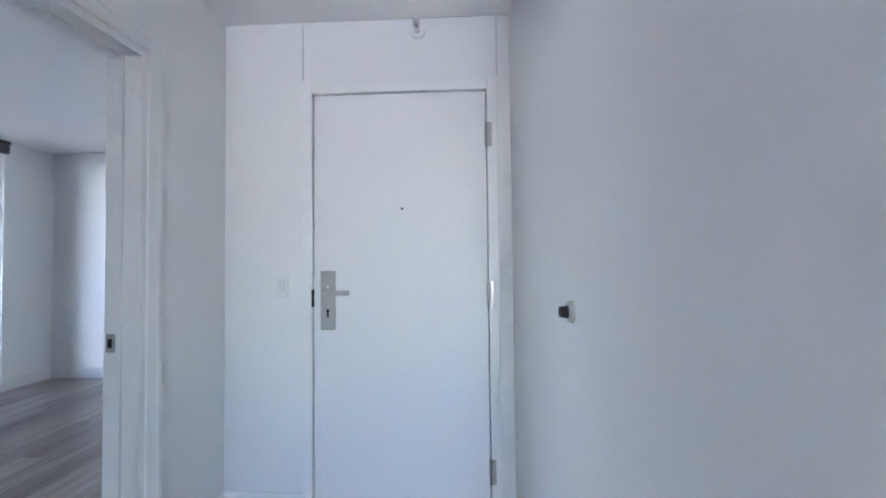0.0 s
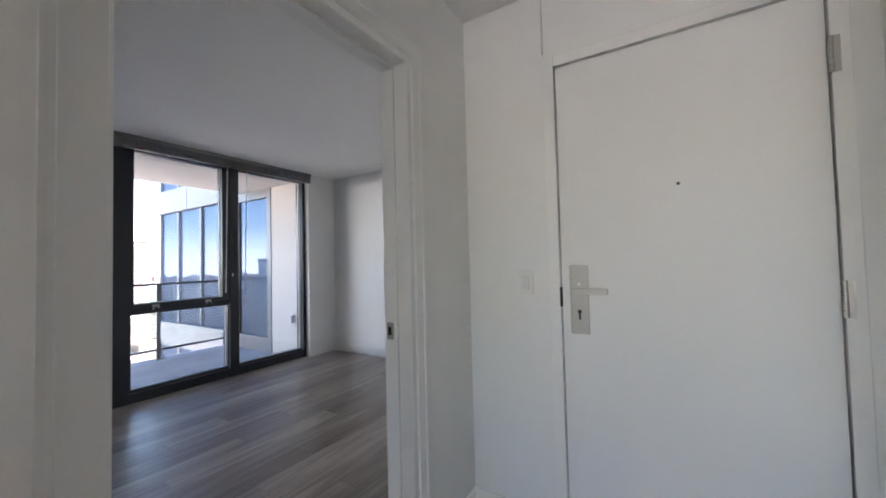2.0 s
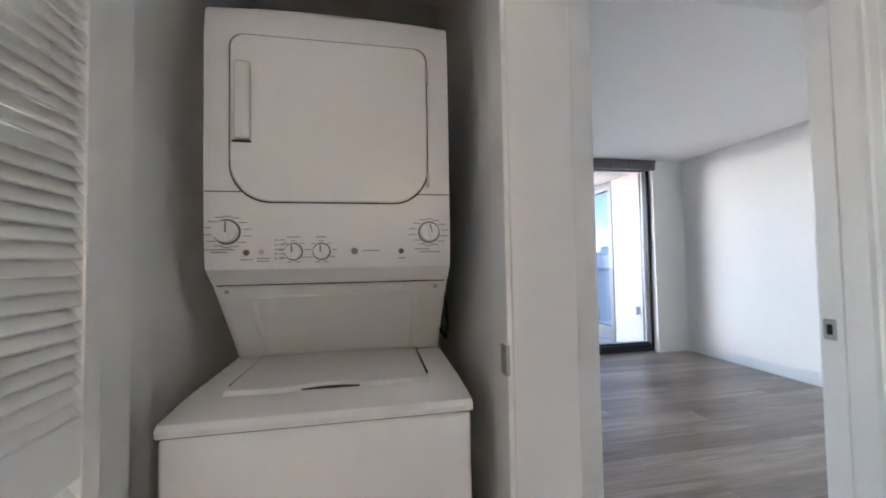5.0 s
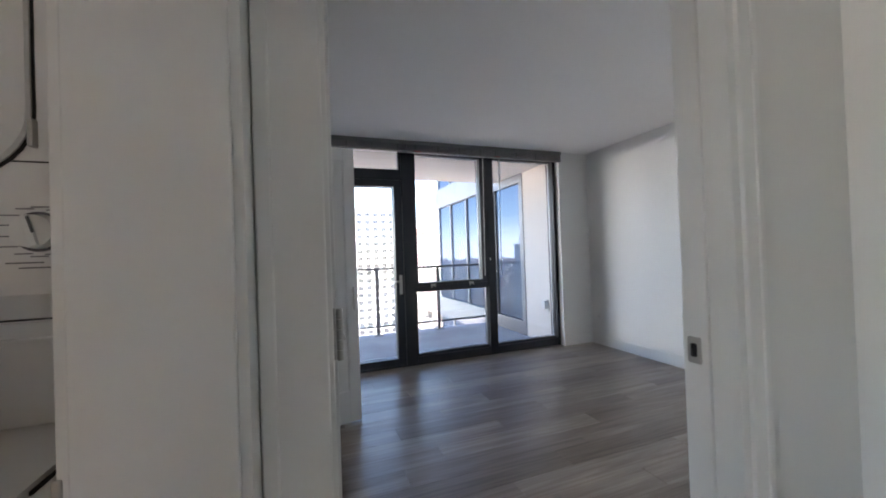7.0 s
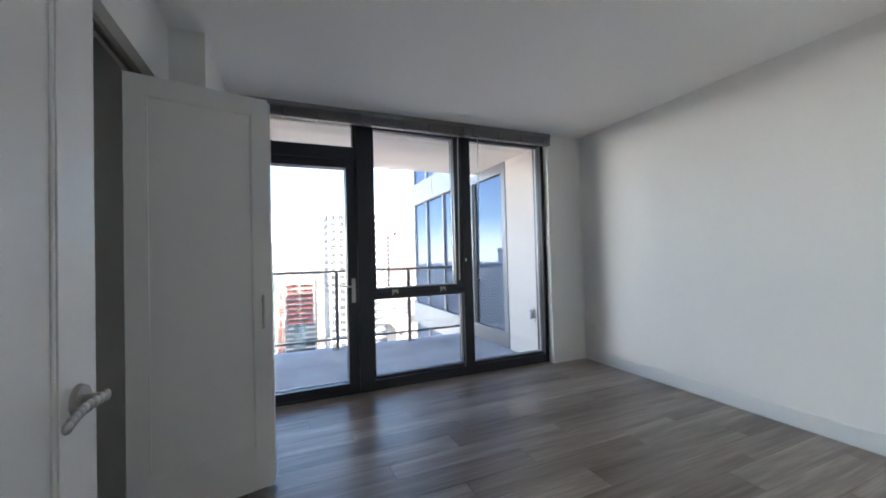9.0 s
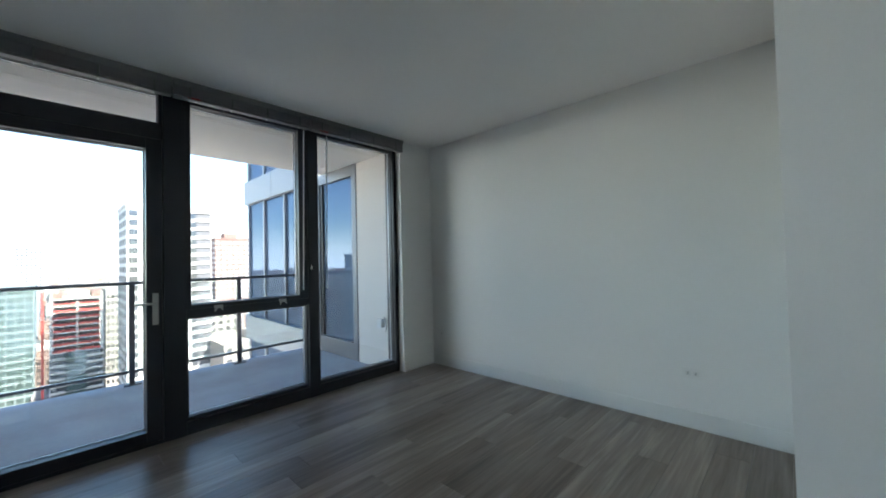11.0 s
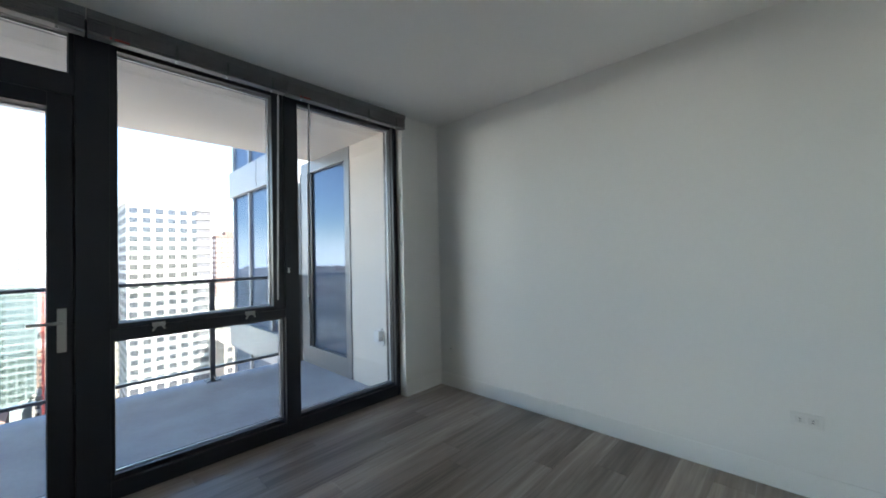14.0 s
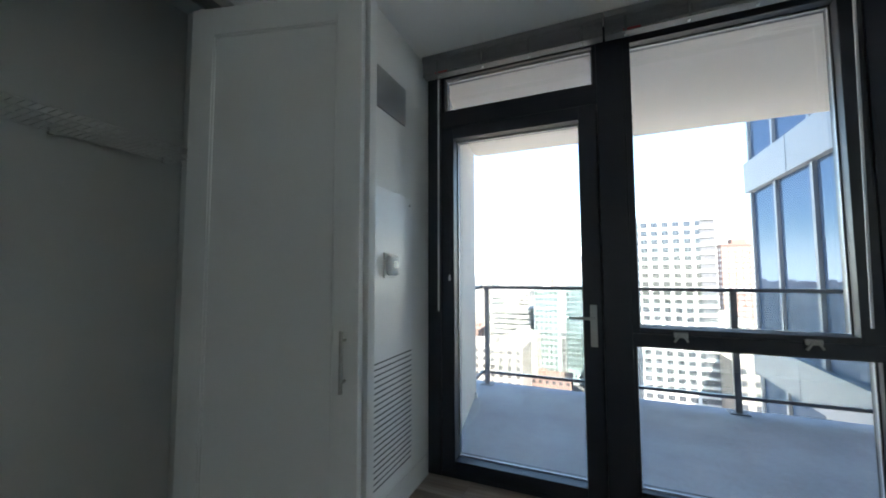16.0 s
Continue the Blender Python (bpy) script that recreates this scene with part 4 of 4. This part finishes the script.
for k in range(-9, 3):
    z = 0.20 + k * PIT
    fb = part("floor_band", B(XC - 0.06, XA, -0.06, 0.14, z - 0.46, z, bev=0.006), PALEMETAL, wing)
    for x in (-7.45,):
        part("joint", B(x - 0.006, x + 0.006, -0.064, -0.058, z - 0.46, z), GREYMETAL, fb)
    for x0, x1 in ((XC, -7.95), (-7.89, -7.05), (-6.99, XA)):
        part("pane", B(x0 + 0.012, x1 - 0.012, 0.02, 0.03, z, z + PIT - 0.46), COATED, wing)
    for x in (XC + 0.012, -7.92, -7.02, XA - 0.03):
        part("mullion", B(x - 0.028, x + 0.028, -0.015, 0.05, z, z + PIT - 0.46), PALEMETAL, wing)

# ---- the city below ----
GZ = -76.0
ASPH = material("asphalt", (0.07, 0.07, 0.072), 0.9, var=0.25, scale=0.05, fine=1.0)
GROUND = material("city_ground", (0.40, 0.37, 0.335), 0.95, var=0.3, scale=0.012, fine=0.12)
setting("ground", B(-4500, 800, -3000, 3000, GZ - 1, GZ), GROUND, "pale city ground reaching the horizon", "ground")
setting("road_1", B(-1600, -20, -22, -7, GZ, GZ + 0.06), ASPH, "grey asphalt street", "road")
setting("road_2", B(-262, -250, -600, 600, GZ, GZ + 0.05), ASPH, "grey asphalt cross street", "road")
DARKWIN = mirror_glass("far_window", (0.04, 0.04, 0.042), 0.08)
GREENWIN = mirror_glass("far_green_window", (0.06, 0.085, 0.08), 0.12)


def facade(colour, name, var=0.08):
    return material(name, tuple(c * 0.78 for c in colour), 0.85, var=var, scale=0.08, fine=1.2)


def tower(label, x, y0, y1, depth, top, wall_mat, cols, floors, step, ww, wh, wmat, side_cols=0, bands=None, roof=True):
    """A far building: its front faces the balcony. Each window is a piece of its own, set into the wall."""
    cy = (y0 + y1) / 2
    b = thing("building", pose(x, cy, GZ), label, "building")
    h, w = top - GZ, y1 - y0
    part("wall", B(-depth, 0, -w / 2, w / 2, 0, h), wall_mat, b)
    if roof:
        part("roof", B(-depth - 0.3, 0.3, -w / 2 - 0.3, w / 2 + 0.3, h, h + 0.9), wall_mat, b)
        part("plant_room", B(-depth * 0.7, -depth * 0.3, -w * 0.2, w * 0.12, h + 0.9, h + 4.2), wall_mat, b)
    me = mesh_of("window", B(-0.25, 0.06, -ww / 2, ww / 2, -wh / 2, wh / 2), wmat)
    pitch = w / cols
    for k in range(floors):
        z = h - step * (k + 0.75)
        if z < 2:
            break
        for c in range(cols):
            o = new("window", me)
            o.parent = b
            o.location = (0, -w / 2 + pitch * (c + 0.5), z)
    if side_cols:
        ms = mesh_of("side_window", B(-ww / 2, ww / 2, -0.06, 0.25, -wh / 2, wh / 2), wmat)
        sp = depth / side_cols
        for k in range(floors):
            z = h - step * (k + 0.75)
            for c in range(side_cols):
                o = new("window", ms)
                o.parent = b
                o.location = (-sp * (c + 0.5), -w / 2, z)
    if bands:
        mb = mesh_of("balcony", B(0, 1.3, bands[0], bands[1], -0.5, 0.55), bands[2])
        for k in range(floors):
            o = new("balcony", mb)
            o.parent = b
            o.location = (0, 0, h - step * (k + 1.08))
    return b


WHITE_F = facade((0.62, 0.61, 0.59), "white_facade", 0.03)
CREAM = facade((0.40, 0.365, 0.335), "cream_facade")
RED = facade((0.25, 0.155, 0.135), "red_facade")
BROWN = facade((0.21, 0.155, 0.13), "brown_facade")
PALEG = facade((0.50, 0.53, 0.52), "pale_green_facade")
PALEC = facade((0.45, 0.42, 0.38), "pale_stone_facade")
# Distance haze is put into this blue-grey facade colour.
HAZE_TINTED = facade((0.36, 0.39, 0.43), "haze_tinted_facade")
t = tower("tall white concrete apartment tower with square windows", -152, 16.2, 39.4, 23, 20.2, WHITE_F, 7, 28, 3.0, 2.25, 1.9, DARKWIN, 5)
# Dark sheet on the wall: the loggias' shade painted in, not recessed.
part("recessed_balconies", B(-0.1, 0.12, 7.0, 11.4, 10, 95), material("painted_loggia_shade", (0.10, 0.10, 0.11), 0.8), t)
mb = mesh_of("balcony", B(0.05, 0.5, 6.9, 11.5, -0.55, 0.55), WHITE_F)
for k in range(28):
    o = new("balcony", mb)
    o.parent = t
    o.location = (0, 0, 96.2 - 3.0 * (k + 0.2))
tower("slender pale glass tower far off", -420, -70, -48, 24, 21.5, HAZE_TINTED, 5, 30, 3.2, 3.6, 1.3, GREENWIN, 0)
tower("green glass office block with pale grid", -222, -32.5, -19.3, 18, -8.5, PALEG, 5, 18, 3.3, 2.1, 2.4, GREENWIN, 4)
tower("tall red brick apartment tower", -262, 69, 92, 20, 16.5, RED, 7, 26, 3.1, 2.0, 1.5, material("pale_glass", (0.5, 0.5, 0.52), 0.3), 4)


def shell_tower(x, y0, y1, depth, top, step):
    """A block still going up: open floors with red edge netting above a finished, glazed lower part."""
    b = thing("building", pose(x, (y0 + y1) / 2, GZ), "concrete tower under construction with red edge netting", "building")
    h, w = top - GZ, y1 - y0
    # Dark core: shade inside the open floors is put into its colour.
    part("core", B(-depth, -1.6, -w / 2 + 1.2, w / 2 - 1.2, 0, h - 0.4), material("painted_floor_shade", (0.10, 0.095, 0.09), 0.9), b)
    net = material("red_netting", (0.42, 0.07, 0.06), 0.85, var=0.3, scale=0.4, fine=2.0)
    slab = facade((0.62, 0.59, 0.55), "raw_concrete")
    for k in range(22):
        z = h - step * k
        part("slab", B(-depth, 0.25, -w / 2, w / 2, z - 0.42, z), slab, b)
        if k < 8:
            for s0, s1 in ((-w / 2 + 0.8, -0.35), (0.35, w / 2 - 0.9)):
                part("edge_net", B(-0.05, 0.02, s0, s1, z - step, z - step + 0.85), net, b)
        else:
            part("glazing", B(-1.2, -0.35, -w / 2 + 0.4, w / 2 - 0.4, z - step, z - 0.42), DARKWIN, b)
            part("centre_glazing", B(-0.4, 0.30, -w * 0.20, w * 0.16, z - step + 0.1, z - 0.1), GREENWIN, b)
            for s0, s1 in ((-w / 2, -w * 0.22), (w * 0.18, w / 2)):
                part("balcony", B(0.2, 1.0, s0, s1, z - step, z - step + 0.62), slab, b)
    for y in (-w / 2 + 0.5, 0.0, w / 2 - 0.5):
        part("column", B(-0.5, -0.05, y - 0.28, y + 0.28, h - step * 8, h + 2.0), slab, b)
    for y, d, t in ((-w * 0.36, 2.6, 2.2), (-w * 0.10, 1.6, 3.0), (w * 0.12, 2.2, 2.4), (w * 0.36, 3.0, 2.8)):
        part("roof_formwork", B(-depth * 0.5, -1.0, y - d / 2, y + d / 2, h, h + t), RED if d > 2.5 else slab, b)
    part("hoist_mast", B(0.3, 1.1, -w / 2 - 2.0, -w / 2 - 1.3, 0, h + 3.0), net, b, "red construction hoist mast")
    return b


shell_tower(-205, -1.0, 14.2, 16, -11.0, 2.55)
tower("beige stone office tower", -226, 16.2, 22.6, 20, -10.0, CREAM, 4, 18, 3.2, 0.9, 1.5, DARKWIN, 4)
tower("dark green glass office block", -275, -19, -7, 30, -8.0, facade((0.25, 0.30, 0.31), "grey_green_facade"), 4, 16, 3.5, 2.5, 2.3, GREENWIN, 0)
tower("pale distant skyscraper with haze painted into its colour", -620, -32, -11, 30, 25, HAZE_TINTED, 6, 24, 3.6, 1.8, 1.6, DARKWIN, 0)
tower("cream brick apartment block with balconies", -262, -73, -42, 22, -12.5, CREAM, 9, 14, 3.1, 1.8, 1.6, DARKWIN, 0, (-9, -3, WHITE_F))
tower("low white commercial block with a row of windows", -205, -43, -29, 20, -33.5, PALEC, 7, 4, 3.6, 1.2, 1.5, DARKWIN, 0)
tower("pale concrete parking block", -232, -60, -36, 24, -22.0, facade((0.38, 0.35, 0.32), "pale_concrete_facade"), 3, 8, 3.2, 6.5, 1.1, DARKWIN, 0)
tower("tan brick office block", -330, -120, -86, 24, -10.0, CREAM, 8, 14, 3.2, 2.0, 1.6, DARKWIN, 0)
tower("striped white residential tower", -170, -128, -108, 20, 4.0, facade((0.35, 0.42, 0.46), "blue_grey_facade"), 2, 22, 3.3, 9.0, 1.2, WHITE_F, 1)
tower("grey glass office tower", -300, 92, 120, 24, -12.0, PALEG, 6, 16, 3.2, 3.2, 2.1, GREENWIN, 0)
tower("cream stone office block", -190, 42, 60, 18, -20.0, CREAM, 6, 14, 3.1, 1.5, 1.6, DARKWIN, 3)

rng = random.Random(7)


def blocks(name, colours, label, x_from, x_to, y_half, gap, hmin, hmax, windows):
    """Low blocks on a street grid, joined in one mesh for each colour."""
    groups = [([], []) for _ in colours]
    wv, wf = [], []

    def cube(store, x0, x1, y0, y1, z0, z1):
        v, f = store
        n = len(v)
        v.extend([(x, y, z) for z in (z0, z1) for x, y in ((x0, y0), (x1, y0), (x1, y1), (x0, y1))])
        f.extend([tuple(n + i for i in q) for q in ((0, 3, 2, 1), (4, 5, 6, 7), (0, 1, 5, 4), (1, 2, 6, 5), (2, 3, 7, 6), (3, 0, 4, 7))])
    x = x_from
    while x > x_to:
        row = rng.uniform(18, 34)
        y = -y_half
        while y < y_half:
            w = rng.uniform(14, 38)
            d = row - rng.uniform(2, 6)
            hgt = rng.uniform(hmin, hmax) * (1.0 if rng.random() < 0.85 else 1.7)
            if not (-24 < y + w / 2 < -4) and rng.random() < 0.93:
                yy0, yy1 = y, y + w - gap * rng.random()
                st = groups[rng.randrange(len(colours))]
                cube(st, x - d, x, yy0, yy1, GZ, GZ + hgt)
                cube(st, x - d * 0.6, x - d * 0.3, yy0 + w * 0.3, yy0 + w * 0.5, GZ + hgt, GZ + hgt + 2.6)
                if windows:
                    nf, nc = max(1, int(hgt / 3.4)), max(2, int((yy1 - yy0) / 3.4))
                    for k in range(nf):
                        for c in range(nc):
                            wy = yy0 + (yy1 - yy0) * (c + 0.5) / nc
                            wz = GZ + hgt - 2.2 - k * 3.4
                            cube((wv, wf), x - 0.2, x + 0.06, wy - 0.8, wy + 0.8, wz - 0.8, wz + 0.8)
            y += w + gap
        x -= row + (9 if rng.random() < 0.5 else 3)
    for (v, f), (cn, col) in zip(groups, colours):
        me = bpy.data.meshes.new(name)
        me.from_pydata(v, [], f)
        me.materials.append(facade(col, cn, 0.16))
        tagged(new(name, me), label, "buildings", "", "stuff")
    if wv:
        me = bpy.data.meshes.new(name + "_windows")
        me.from_pydata(wv, [], wf)
        me.materials.append(DARKWIN)
        tagged(new(name + "_windows", me), "dark windows of the low city blocks", "windows", "", "stuff")


PAL = [("block_white", (0.42, 0.39, 0.36)), ("block_cream", (0.37, 0.34, 0.315)), ("block_red", (0.24, 0.16, 0.135)), ("block_grey", (0.25, 0.245, 0.245)), ("block_tan", (0.31, 0.27, 0.24))]
blocks("city_blocks", PAL, "low pale and brick city blocks seen from above", -110, -480, 330, 6, 9, 34, True)
blocks("far_city", PAL, "far low city blocks towards the horizon", -500, -2600, 1500, 14, 6, 26, False)

# ---- glowing backdrop added as pale haze over the horizon, also lighting the room ----
haze = bpy.data.materials.new("glowing_haze_sheet")
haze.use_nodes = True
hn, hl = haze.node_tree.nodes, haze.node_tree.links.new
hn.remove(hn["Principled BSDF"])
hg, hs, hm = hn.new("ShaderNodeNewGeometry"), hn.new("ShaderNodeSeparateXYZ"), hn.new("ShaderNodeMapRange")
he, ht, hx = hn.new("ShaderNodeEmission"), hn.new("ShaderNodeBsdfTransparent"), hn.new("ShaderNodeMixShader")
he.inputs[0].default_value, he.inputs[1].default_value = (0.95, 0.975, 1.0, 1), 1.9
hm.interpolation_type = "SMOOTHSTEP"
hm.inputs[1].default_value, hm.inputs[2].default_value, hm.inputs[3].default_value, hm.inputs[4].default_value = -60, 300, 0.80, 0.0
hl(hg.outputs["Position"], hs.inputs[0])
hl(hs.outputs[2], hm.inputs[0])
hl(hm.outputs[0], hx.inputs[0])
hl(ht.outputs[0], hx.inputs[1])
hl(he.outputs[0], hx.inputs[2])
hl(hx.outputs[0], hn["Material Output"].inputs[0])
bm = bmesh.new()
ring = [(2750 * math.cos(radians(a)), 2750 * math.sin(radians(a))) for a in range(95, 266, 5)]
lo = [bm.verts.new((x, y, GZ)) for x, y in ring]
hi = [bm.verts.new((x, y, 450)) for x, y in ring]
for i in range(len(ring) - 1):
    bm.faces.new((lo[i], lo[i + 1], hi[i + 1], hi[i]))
setting("backdrop", bm, haze, "glowing backdrop painted as pale haze along the horizon", "sky")

# ---- unseen living room: added window light and a warm ceiling lamp ----
# Area lamp added in the assumed window opening to brighten the hall.
sky_in = new("added_window_light", bpy.data.lights.new("added_window_light", "AREA"))
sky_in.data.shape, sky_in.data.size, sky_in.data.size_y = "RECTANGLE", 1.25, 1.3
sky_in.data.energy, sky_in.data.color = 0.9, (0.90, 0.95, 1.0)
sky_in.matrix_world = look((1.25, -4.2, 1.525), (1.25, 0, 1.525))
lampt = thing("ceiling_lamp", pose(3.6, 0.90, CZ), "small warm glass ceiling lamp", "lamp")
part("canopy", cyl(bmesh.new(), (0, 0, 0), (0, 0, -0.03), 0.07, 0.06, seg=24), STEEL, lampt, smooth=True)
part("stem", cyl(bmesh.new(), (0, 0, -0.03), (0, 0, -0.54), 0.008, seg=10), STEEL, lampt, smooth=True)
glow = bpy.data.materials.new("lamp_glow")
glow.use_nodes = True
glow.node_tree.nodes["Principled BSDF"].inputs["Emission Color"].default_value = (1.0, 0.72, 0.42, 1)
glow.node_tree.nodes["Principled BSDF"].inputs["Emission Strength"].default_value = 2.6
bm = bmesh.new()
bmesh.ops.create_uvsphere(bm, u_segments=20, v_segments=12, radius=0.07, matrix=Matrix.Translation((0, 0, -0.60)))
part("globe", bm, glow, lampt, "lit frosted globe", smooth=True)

# ---- floor planks ----
rng = random.Random(3)
PW, PL = 0.178, 1.22
lengths = {}


def plank_mesh(w, l):
    key = (round(w, 3), round(l, 3))
    if key not in lengths:
        bm = B(0.0006, w - 0.0006, 0.0006, l - 0.0006, -0.012, 0.0, bev=0.0009, seg=1)
        lengths[key] = mesh_of("plank", bm, PLANK)
    return lengths[key]


x, col = -3.985, 0
while x < 0.55:
    y = 0.06 - [0.0, 0.41, 0.82, 0.2, 0.61, 1.02][col % 6] - rng.choice((0, 0.07, 0.13))
    while y < 4.66:
        l = PL if y + PL < 4.68 else max(0.2, round(4.68 - y, 2))
        o = new("plank", plank_mesh(PW, l))
        o.parent = floor
        o.location = (x, y, 0)
        y += PL
    x += PW
    col += 1
